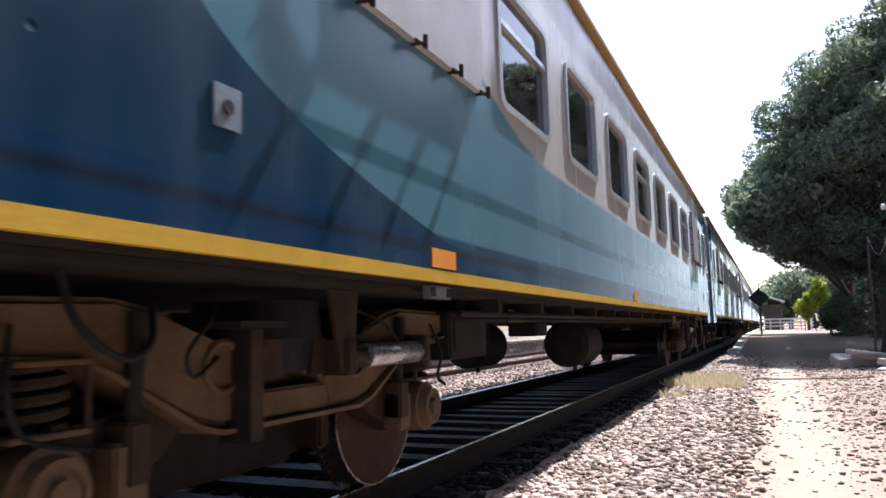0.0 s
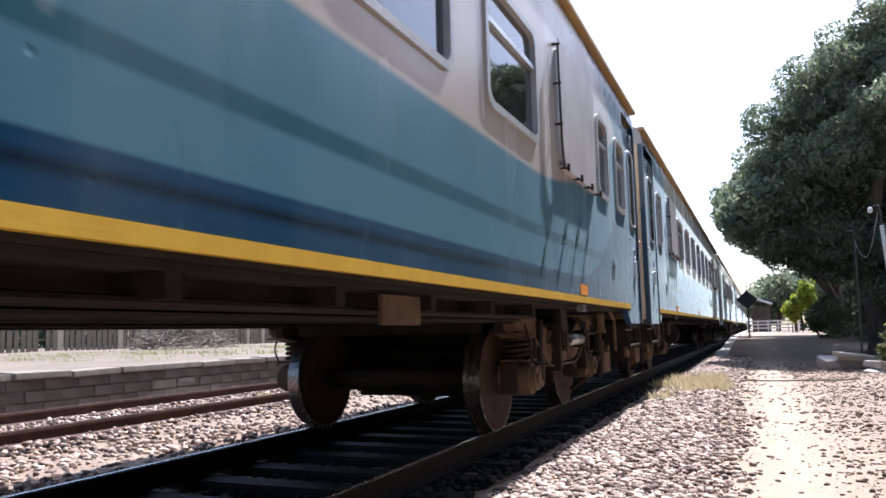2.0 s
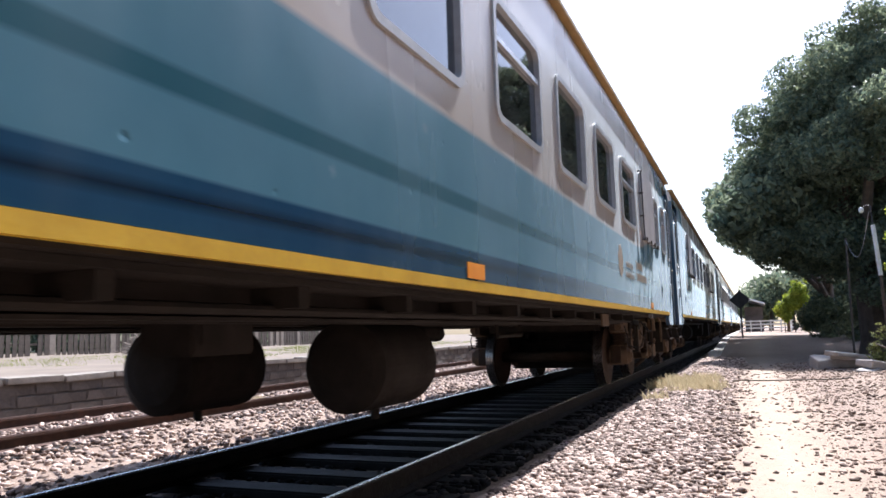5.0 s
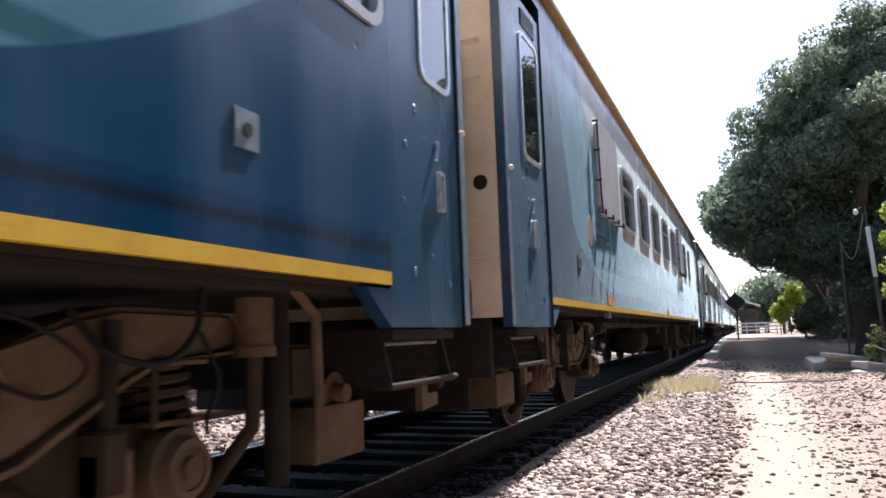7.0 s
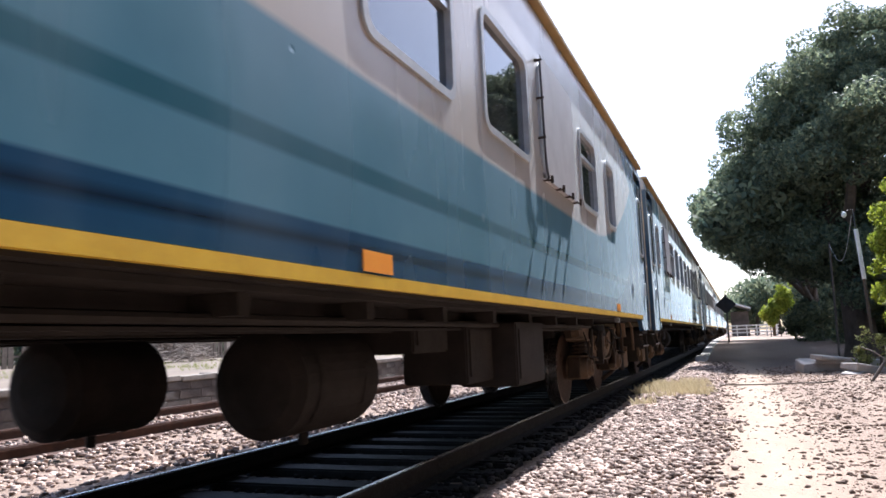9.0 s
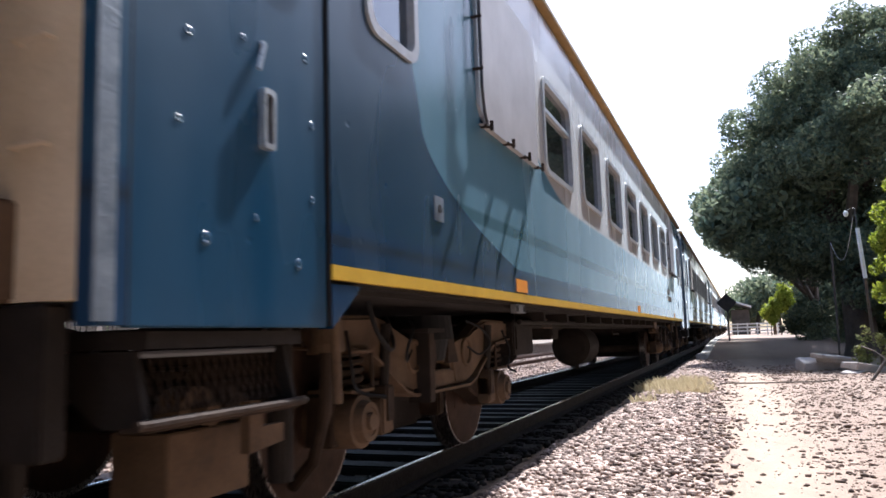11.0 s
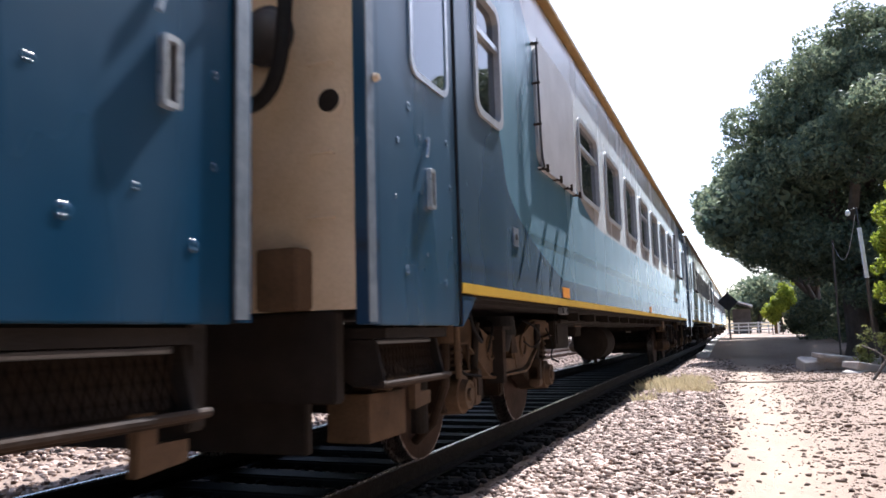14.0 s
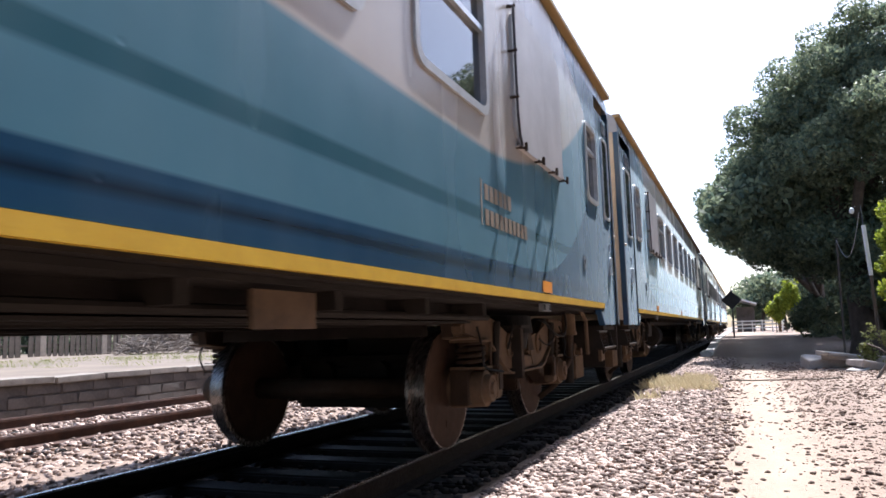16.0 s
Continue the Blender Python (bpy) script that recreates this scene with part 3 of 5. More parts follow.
def coach_door(coach, d0, d1, sign):
    """A vestibule door leaf set back in its opening, with a tall window, handle recess, lock lever."""
    x1 = sign * (HW - 0.012)
    door = part("door", box(bmesh.new(), sign * (HW - 0.05), x1, d0, d1, 0.925, 3.58, 0.006), DOOR_PAINT, coach, "blue vestibule door, dented")
    w0, w1 = d0 + 0.42, d1 - 0.14
    part("door_window_frame", ring(bmesh.new(), rounded(w0 - 0.035, w1 + 0.035, 2.24, 3.30, 0.10), rounded(w0, w1, 2.275, 3.265, 0.075), x1 - sign * 0.002, x1 + sign * 0.012), STEEL, door, "bright metal frame")
    part("pane", prism(bmesh.new(), rounded(w0, w1, 2.275, 3.265, 0.075), x1 + sign * 0.001, x1 + sign * 0.004), WINDOW_GLASS, door, "dark tinted glass")
    hy = d0 + 0.62
    part("handle_frame", ring(bmesh.new(), rounded(hy - 0.035, hy + 0.035, 1.55, 1.77, 0.012, 2), rounded(hy - 0.02, hy + 0.02, 1.57, 1.75, 0.006, 2), x1, x1 + sign * 0.026), STEEL, door, "worn metal handle frame")
    part("handle_recess", box(bmesh.new(), x1, x1 + sign * 0.003, hy - 0.02, hy + 0.02, 1.57, 1.75), RUBBER, door)
    bm = bmesh.new()
    cyl(bm, (x1, hy - 0.02, 1.93), (x1 + sign * 0.015, hy - 0.02, 1.93), 0.014, seg=10)
    cyl(bm, (x1 + sign * 0.013, hy - 0.02, 1.93), (x1 + sign * 0.013, hy - 0.05, 1.83), 0.009, seg=8)
    part("lock_lever", bm, STEEL, door)
    lips = [(math.cos(k * math.pi / 8), math.sin(k * math.pi / 8)) for k in range(16)]
    for dy, dz, r in ((0.3, 1.2, 0.022), (0.55, 1.3, 0.012), (0.86, 1.98, 0.018), (0.35, 2.05, 0.024), (0.9, 1.42, 0.014), (0.22, 1.84, 0.016), (0.48, 1.92, 0.012), (0.8, 1.16, 0.02), (0.18, 1.55, 0.013), (0.9, 1.72, 0.016)):
        cy = d0 + dy * (d1 - d0)
        bm = ring(bmesh.new(), [(cy + r * 0.95 * c, dz + r * 1.1 * d) for c, d in lips], [(cy + r * 0.3 * c, dz + r * 0.35 * d) for c, d in lips], x1 - sign * 0.001, x1 + sign * 0.0025)
        part("dent", bm, DOOR_PAINT, door, "pocked dent", True)
    part("number_plate", box(bmesh.new(), x1, x1 + sign * 0.008, w0 + 0.05, w1 - 0.03, 3.36, 3.5), SIGNBACK, door)
    part("door_seal", box(bmesh.new(), sign * (HW - 0.06), sign * (HW - 0.004), d0 - 0.018, d0 - 0.003, 0.93, 3.6), RUBBER, coach)
    part("door_seal", box(bmesh.new(), sign * (HW - 0.06), sign * (HW - 0.004), d1 + 0.003, d1 + 0.018, 0.93, 3.6), RUBBER, coach)


def coach_step(coach, d0, d1, sign):
    """Boarding steps below a door: side plates, treads, expanded metal, a bar in front."""
    step = part("boarding_step", box(bmesh.new(), sign * 0.95, sign * 1.56, d0, d1, 0.865, 0.915), UNDER, coach, "sooty folding boarding step")
    for y in (d0 + 0.02, d1 - 0.02):
        bm = bmesh.new()
        prism_pts = [(sign * 1.50, 0.86), (sign * 1.55, 0.64), (sign * 1.38, 0.64), (sign * 1.05, 0.86)]
        a = [bm.verts.new((px, y - 0.012, pz)) for px, pz in prism_pts]
        b = [bm.verts.new((px, y + 0.012, pz)) for px, pz in prism_pts]
        bm.faces.new(a)
        bm.faces.new(b[::-1])
        for i in range(4):
            bm.faces.new((a[i], b[i], b[(i + 1) % 4], a[(i + 1) % 4]))
        part("side_plate", bm, UNDER, step)
    bm = bmesh.new()
    n = 16
    span = d1 - d0 - 0.12
    for i in range(n):  # crossed strips of expanded metal
        y = d0 + 0.06 + span * i / n
        cyl(bm, (sign * 1.46, y, 0.84), (sign * 1.50, y + span / n * 1.6, 0.675), 0.004, seg=4)
        cyl(bm, (sign * 1.46, y + span / n * 1.6, 0.84), (sign * 1.50, y, 0.675), 0.004, seg=4)
    tagged(part("expanded_metal", bm, RUST, step, "brown expanded metal sheet"), kind="stuff")
    bm = bmesh.new()
    cyl(bm, (sign * 1.555, d0 - 0.03, 0.655), (sign * 1.555, d1 + 0.03, 0.655), 0.016, seg=10)
    box(bm, sign * 1.46, sign * 1.555, d0, d1, 0.632, 0.646)
    part("tread", bm, RUST, step, "worn step edge")
    bm = bmesh.new()
    cyl(bm, (sign * 1.47, d0 + 0.05, 0.85), (sign * 1.47, d1 - 0.05, 0.85), 0.012, seg=8)
    part("rim", bm, GALV, step)
    part("foot_plate", prism(bmesh.new(), [(d1 - 0.10, 0.66), (d1 - 0.02, 0.66), (d1 - 0.02, 0.56), (d1 + 0.12, 0.56), (d1 + 0.12, 0.49), (d1 - 0.10, 0.47)], sign * 1.36, sign * 1.40), RUSTPALE, step, "brown stepped foot plate")


def coach_end(coach, front):
    """End wall with bellows gangway, hose, lamp hole, buffer beam, coupler."""
    s = -1 if front else 1
    y = 0.035 if front else BODY - 0.035
    end = part("end_wall", box(bmesh.new(), -HW + 0.075, HW - 0.075, y - 0.03, y + 0.03, 1.0, 3.95), CREAM, coach, "cream painted end wall with rust runs")
    for sx in (-1, 1):
        part("edge_strip", box(bmesh.new(), sx * (HW - 0.002), sx * (HW + 0.006), y - 0.05, y + 0.02, 0.94, 3.7), EDGE, end, "dull metal edge")
        part("marker_lamp", cyl(bmesh.new(), (sx * (HW + 0.004), y - s * 0.03, 2.07), (sx * (HW + 0.03), y - s * 0.03, 2.07), 0.022, 0.014, 12), CREAM, end, "small pale marker lamp")
        bm = bmesh.new()
        bmesh.ops.create_uvsphere(bm, u_segments=16, v_segments=10, radius=0.13, matrix=Matrix.Translation((sx * 1.06, y + s * 0.05, 2.34)) @ Matrix.Diagonal((1, 0.6, 1, 1)))
        cyl(bm, (sx * 1.06, y + s * 0.02, 2.34), (sx * 1.06, y + s * 0.06, 2.34), 0.15, seg=20)
        part("socket_cap", bm, SIGNBACK, end, "dark round socket cap", True)
        bm = bmesh.new()
        cyl(bm, (sx * 1.40, y + s * 0.028, 1.97), (sx * 1.40, y + s * 0.036, 1.97), 0.085, seg=24)
        part("lamp_ring", bm, CREAM, end)
        bm = bmesh.new()
        cyl(bm, (sx * 1.40, y + s * 0.03, 1.97), (sx * 1.40, y + s * 0.04, 1.97), 0.055, seg=20)
        part("lamp_hole", bm, UNDER, end, "dark round opening")
        for hz in (1.42, 1.72, 2.15, 2.75, 3.05):
            bm = tube(bmesh.new(), [(sx * 1.42, y + s * 0.03, hz), (sx * 1.42, y + s * 0.06, hz), (sx * 1.30, y + s * 0.06, hz), (sx * 1.30, y + s * 0.03, hz)], 0.007, 6)
            part("rung", bm, CREAM, end)
        part("locker", box(bmesh.new(), sx * 1.08, sx * 1.30, min(y, y + s * 0.16), max(y, y + s * 0.16), 1.0, 1.28, 0.01), RUSTPALE, end, "brown box at the foot of the end wall")
        pts = [(sx * q[0], y + s * q[1], q[2]) for q in ((1.24, 0.04, 3.0), (1.25, 0.12, 2.85), (1.25, 0.16, 2.5), (1.24, 0.18, 2.2), (1.18, 0.18, 2.02), (1.07, 0.18, 1.95), (0.95, 0.17, 2.0), (0.87, 0.14, 2.12), (0.84, 0.05, 2.3))]
        part("jumper_hose", tube(bmesh.new(), curved(pts), 0.036, 12), RUBBER, end, "black jumper hose")
    bm = bmesh.new()
    rings = []
    for k in range(13):
        w = 0.72 if k % 2 else 0.65
        yy = y + s * (0.03 + 0.034 * k)
        rings.append([bm.verts.new(q) for q in ((-w, yy, 0.98), (w, yy, 0.98), (w, yy, 2.58 + w), (-w, yy, 2.58 + w))])
    for p, q in zip(rings, rings[1:]):
        for k in range(4):
            bm.faces.new((p[k], p[(k + 1) % 4], q[(k + 1) % 4], q[k]))
    bm.faces.new(rings[-1])
    part("gangway_bellows", bm, RUBBER, end, "black folded gangway bellows")
    bm = bmesh.new()
    box(bm, -1.42, 1.42, min(y - s * 0.05, y + s * 0.04), max(y - s * 0.05, y + s * 0.04), 0.58, 0.995, 0.01)
    beam = part("buffer_beam", bm, UNDER, coach, "sooty buffer beam")
    bm = bmesh.new()
    box(bm, -0.12, 0.12, min(y, y + s * 0.42), max(y, y + s * 0.42), 0.62, 0.86, 0.02)
    box(bm, -0.2, 0.2, min(y + s * 0.26, y + s * 0.44), max(y + s * 0.26, y + s * 0.44), 0.56, 0.92, 0.03)
    part("coupler", bm, RUST, beam, "rusty automatic coupler")
    if front:
        part("guard_board", box(bmesh.new(), -1.22, 1.22, min(y - s * 0.10, y - s * 0.04), max(y - s * 0.10, y - s * 0.04), 0.34, 0.60, 0.008), UNDER, beam, "sooty board below the buffer beam")
    for sx in (-1, 1):
        part("guard_plate", box(bmesh.new(), sx * 0.98, sx * 1.24, min(y - s * 1.08, y - s * 0.62), max(y - s * 1.08, y - s * 0.62), 0.31, 0.57, 0.006), RUSTPALE, beam, "brown sheet metal box")


def wheelset(bogie, y):
    """Axle with two tapered disc wheels; its own origin lies on the axle."""
    bm = bmesh.new()
    cyl(bm, (-0.95, 0, 0), (0.95, 0, 0), 0.085, seg=16)
    ws = part("wheelset", bm, RUST, bogie, "rusty axle with two disc wheels", True)
    for sx in (-1, 1):
        bm = bmesh.new()
        c = sx * HALF_GAUGE
        cyl(bm, (c - sx * 0.045, 0, 0), (c + sx * 0.062, 0, 0), 0.457, 0.452, 48)
        cyl(bm, (c - sx * 0.075, 0, 0), (c - sx * 0.045, 0, 0), 0.484, seg=48)
        w = part("wheel_rim", bm, TREAD, ws, "polished wheel tread")
        bm = bmesh.new()
        cyl(bm, (c + sx * 0.056, 0, 0), (c + sx * 0.068, 0, 0), 0.4515, 0.43, 48)
        cyl(bm, (c + sx * 0.055, 0, 0), (c + sx * 0.105, 0, 0), 0.15, 0.12, 24)
        cyl(bm, (c - sx * 0.10, 0, 0), (c - sx * 0.074, 0, 0), 0.43, 0.44, 40)
        for k in range(2):
            a = math.pi * k + 0.5
            cyl(bm, (c + sx * 0.06, 0.27 * math.cos(a), 0.27 * math.sin(a)), (c + sx * 0.0725, 0.27 * math.cos(a), 0.27 * math.sin(a)), 0.035, seg=12)
        part("wheel_disc", bm, WHEELDISC, ws, "brown rusty wheel disc")
    ws.matrix_basis = pose(0, y, 0.457)
    return ws


def bogie(coach, y):
    """Two-axle bogie: gull-winged side frames, swing arms, coils, air springs, dampers, brakes."""
    root = part("bogie", box(box(bmesh.new(), -1.0, 1.0, -0.28, 0.28, 0.50, 0.72, 0.03), -0.5, 0.5, -0.2, 0.2, 0.7, 0.95, 0.02), UNDER, coach, "dusty brown two-axle bogie")
    root.matrix_basis = pose(0, y, 0)
    for e in (-1.2, 1.2):
        wheelset(root, e)
    for sx in (-1, 1):
        x0, x1, x2 = sx * 1.06, sx * 1.14, sx * 1.235
        top = [(-1.58, 0.95), (-1.50, 1.0), (-0.96, 1.012), (-0.80, 0.98), (-0.52, 0.87), (-0.40, 0.845), (0.40, 0.845), (0.52, 0.87), (0.80, 0.98), (0.96, 1.012), (1.50, 1.0), (1.58, 0.95)]
        low = [(1.56, 0.85), (1.10, 0.82), (0.98, 0.77), (0.60, 0.565), (0.48, 0.535), (-0.48, 0.535), (-0.60, 0.565), (-0.98, 0.77), (-1.10, 0.82), (-1.56, 0.85)]
        part("side_frame", prism(bmesh.new(), top + low, x0, x1), RUST, root, "brown cast side frame")
        # box-section wings and lower rail stand proud of the web; a pocket stays open between them
        for e in (-1, 1):
            near = -0.22 if e < 0 else 0.14
            wing = [(e * abs(near), 0.84), (e * 0.40, 0.84), (e * 0.52, 0.865), (e * 0.80, 0.975), (e * 0.96, 1.006), (e * 1.50, 0.995), (e * 1.575, 0.948), (e * 1.555, 0.857), (e * 1.10, 0.827), (e * 0.98, 0.778), (e * 0.60, 0.575), (e * 0.48, 0.545), (e * (abs(near) + 0.10), 0.545)]
            bm = prism(bmesh.new(), wing if e > 0 else wing[::-1], x1, x2)
            bmesh.ops.bevel(bm, geom=[ed for ed in bm.edges if abs(ed.verts[0].co.x) > 1.2 or abs(ed.verts[1].co.x) > 1.2], offset=0.022, segments=3, affect="EDGES")
            part("frame_wing", bm, RUSTPALE, root, "smooth brown cast frame wing")
            rim = [(math.cos(k * math.pi / 14), math.sin(k * math.pi / 14)) for k in range(28)]
            bm = ring(bmesh.new(), [(e * 0.47 + 0.105 * c, 0.765 + 0.105 * d) for c, d in rim], [(e * 0.47 + 0.078 * c, 0.765 + 0.078 * d) for c, d in rim], x2 - sx * 0.004, x2 + sx * 0.016)
            bmesh.ops.bevel(bm, geom=list(bm.edges), offset=0.004, segments=2, affect="EDGES")
            part("pivot_boss", bm, RUSTPALE, root, "round cast boss", True)
            flange = [(e * 0.0, 0.52), (e * 0.48, 0.52), (e * 0.61, 0.552), (e * 0.99, 0.758), (e * 1.11, 0.808), (e * 1.54, 0.838), (e * 1.54, 0.850), (e * 1.10, 0.822), (e * 0.98, 0.773), (e * 0.60, 0.568), (e * 0.48, 0.538), (e * 0.0, 0.538)]
            part("frame_flange", prism(bmesh.new(), flange if e > 0 else flange[::-1], sx * 1.05, sx * 1.262), RUSTPALE, root, "thin bottom flange")
        part("lower_rail", box(bmesh.new(), x1, x2 - sx * 0.006, -0.34, 0.26, 0.545, 0.66, 0.012), RUSTPALE, root)
        for yy in (-0.1, 0.03):
            part("bolt_head", cyl(bmesh.new(), (x1, yy, 0.75), (x1 + sx * 0.035, yy, 0.75), 0.028, seg=8), RUST, root)
        part("pocket_rib", box(bmesh.new(), x1, x2 - sx * 0.02, 0.08, 0.15, 0.70, 0.80, 0.008), RUSTPALE, root)
        for e in (-1, 1):
            ay = e * 1.2
            arm = [(ay - e * 0.62, 0.58), (ay - e * 0.50, 0.66), (ay - e * 0.12, 0.62), (ay + e * 0.14, 0.60), (ay + e * 0.16, 0.34), (ay - e * 0.14, 0.33), (ay - e * 0.5, 0.47)]
            bm = prism(bmesh.new(), arm if e > 0 else arm[::-1], sx * 1.02, sx * 1.18)
            bmesh.ops.bevel(bm, geom=list(bm.edges), offset=0.012, segments=1, affect="EDGES")
            part("swing_arm", bm, RUST, root, "brown axle swing arm")
            bm = bmesh.new()
            cyl(bm, (sx * 1.0, ay, 0.457), (sx * 1.27, ay, 0.457), 0.15, 0.135, 28)
            cyl(bm, (sx * 1.27, ay, 0.457), (sx * 1.31, ay, 0.457), 0.11, 0.10, 24)
            cyl(bm, (sx * 1.31, ay, 0.457), (sx * 1.335, ay, 0.457), 0.045, seg=12)
            box_part = part("axle_box", bm, RUSTPALE, root, "round axle box with a bolted cover")
            bm = bmesh.new()
            circle = [(math.cos(k * math.pi / 12), math.sin(k * math.pi / 12)) for k in range(24)]
            ring(bm, [(ay + 0.10 * c, 0.457 + 0.10 * d) for c, d in circle], [(ay + 0.075 * c, 0.457 + 0.075 * d) for c, d in circle], sx * 1.30, sx * 1.318)
            part("cover_rim", bm, RUSTPALE, box_part, "pale brown cover rim")
            bm = bmesh.new()
            pts = [(sx * 1.15 + 0.105 * math.cos(i * 0.7), ay + 0.105 * math.sin(i * 0.7), 0.625 + 0.185 * i / 36) for i in range(37)]
            tube(bm, pts, 0.018, 6)
            cyl(bm, (sx * 1.15, ay, 0.60), (sx * 1.15, ay, 0.84), 0.05, seg=12)
            part("coil_spring", bm, RUST, root, "dark coil spring")
            for zz in (0.605, 0.805):
                part("spring_plate", box(bmesh.new(), sx * 1.02, sx * 1.28, ay - 0.13, ay + 0.13, zz, zz + 0.018, 0.004), RUSTPALE, root)
            part("spring_post", cyl(bmesh.new(), (sx * 1.265, ay - e * 0.12, 0.60), (sx * 1.265, ay - e * 0.12, 0.82), 0.012, seg=8), RUST, root)
            bm = bmesh.new()
            box(bm, sx * 1.17, sx * 1.29, ay - e * 0.30 - 0.05, ay - e * 0.30 + 0.05, 0.42, 0.62, 0.01)
            part("damper_bracket", bm, RUST, root)
            bm = tube(bmesh.new(), [(sx * 1.24, ay - e * 0.30, 0.52), (sx * 1.27, ay - e * 0.30, 0.96)], 0.028, 10)
            part("vertical_damper", bm, UNDER, root)
            bm = bmesh.new()
            box(bm, sx * 0.72, sx * 0.98, ay - e * 0.60 - 0.05, ay - e * 0.60 + 0.05, 0.30, 0.62, 0.015)
            part("brake_shoe", bm, RUST, root)
            pts = [(sx * 1.25, ay + e * 0.12, 0.92), (sx * 1.30, ay + e * 0.16, 0.75), (sx * 1.30, ay + e * 0.10, 0.62), (sx * 1.40, ay - e * 0.02, 0.58)]
            part("cable", tube(bmesh.new(), curved(pts), 0.009, 6), RUBBER, root, "thin black cable")
        for e in (-1, 1):
            part("gusset", prism(bmesh.new(), [(e * 0.10, 0.70), (e * 0.30, 0.70), (e * 0.22, 0.86), (e * 0.12, 0.86)] if e > 0 else [(-0.12, 0.86), (-0.22, 0.86), (-0.30, 0.70), (-0.10, 0.70)], sx * 1.08, sx * 1.24), RUST, root)
            part("anchor_bracket", box(bmesh.new(), sx * 1.18, sx * 1.28, e * 0.92 - 0.07, e * 0.92 + 0.07, 0.36, 0.56, 0.012), RUSTPALE, root, "bolted anchor bracket")
            pts = [(sx * 1.23, e * 0.5, 0.99), (sx * 1.31, e * 0.62, 0.93), (sx * 1.33, e * 0.75, 0.82), (sx * 1.28, e * 0.66, 0.74), (sx * 1.24, e * 0.5, 0.80)]
            part("hose", tube(bmesh.new(), curved(pts), 0.008, 8), RUBBER, root, "looped black hose")
        bm = bmesh.new()
        cyl(bm, (sx * 1.02, 0, 0.86), (sx * 1.02, 0, 1.02), 0.29, 0.27, 28)
        cyl(bm, (sx * 1.02, 0, 0.72), (sx * 1.02, 0, 0.86), 0.22, 0.25, 24)
        part("air_spring", bm, RUBBER, root, "black rubber air spring", False)
        bm = bmesh.new()
        prism(bm, [(-0.42, 0.48), (-0.34, 0.48), (-0.34, 0.93), (-0.42, 0.93)], sx * 1.18, sx * 1.32)
        box(bm, sx * 1.16, sx * 1.36, -0.52, -0.24, 0.905, 0.93)
        part("bolster_plate", bm, UNDER, root, "dark upright plate")
        part("plate_edge", box(bmesh.new(), sx * 1.32, sx * 1.325, -0.415, -0.345, 0.49, 0.90), RUST, root)
    # Added box: keeps sunlit ballast from showing through between the axles.
    part("gap_filler", box(bmesh.new(), -0.82, 0.82, -0.62, 0.62, 0.24, 0.70, 0.04), UNDER, root, "plain dark box added between the axles to close the gap")
    for e in (-1, 1):
        bm = bmesh.new()
        box(bm, -0.9, 0.9, e * 1.50 - 0.05, e * 1.50 + 0.05, 0.86, 0.97)
        part("brake_beam", box(bmesh.new(), -0.6, 0.6, e * 0.62 - 0.06, e * 0.62 + 0.06, 0.42, 0.60), UNDER, root)
        part("brake_gear", bm, UNDER, root)
        for xx in (-0.45, 0.1, 0.5):
            part("brake_cylinder", cyl(bmesh.new(), (xx, e * 0.45, 0.55), (xx, e * 0.75, 0.55), 0.11, seg=14), UNDER, root)
    return root


def yaw_dampers(root, a, b):
    """Bright horizontal dampers outside the side frames, between a and b along the bogie."""
    for sx in (-1, 1):
        bm = cyl(bmesh.new(), (sx * 1.32, a, 0.77), (sx * 1.32, b, 0.77), 0.058, seg=24)
        d = part("yaw_damper", bm, CHROME, root, "bright plated horizontal damper", True)
        for f in d.data.polygons:
            f.use_smooth = abs(f.normal.y) < 0.5
        part("damper_collar", cyl(bmesh.new(), (sx * 1.32, b - 0.005, 0.77), (sx * 1.32, b + 0.03, 0.77), 0.066, seg=24), RUST, root)
        part("damper_rod", cyl(bmesh.new(), (sx * 1.32, a - 0.16, 0.77), (sx * 1.32, a, 0.77), 0.034, seg=14), RUST, root)
        part("damper_mount", box(bmesh.new(), sx * 1.22, sx * 1.37, a - 0.22, a - 0.14, 0.69, 0.85, 0.01), RUST, root)
        part("damper_mount", box(bmesh.new(), sx * 1.22, sx * 1.37, b + 0.02, b + 0.09, 0.68, 0.86, 0.01), RUST, root)
        part("damper_hanger", prism(bmesh.new(), [(a - 0.34, 1.07), (a - 0.10, 1.07), (a - 0.14, 0.70), (a - 0.24, 0.70)], sx * 1.33, sx * 1.35), RUST, root, "tapered hanger plate")


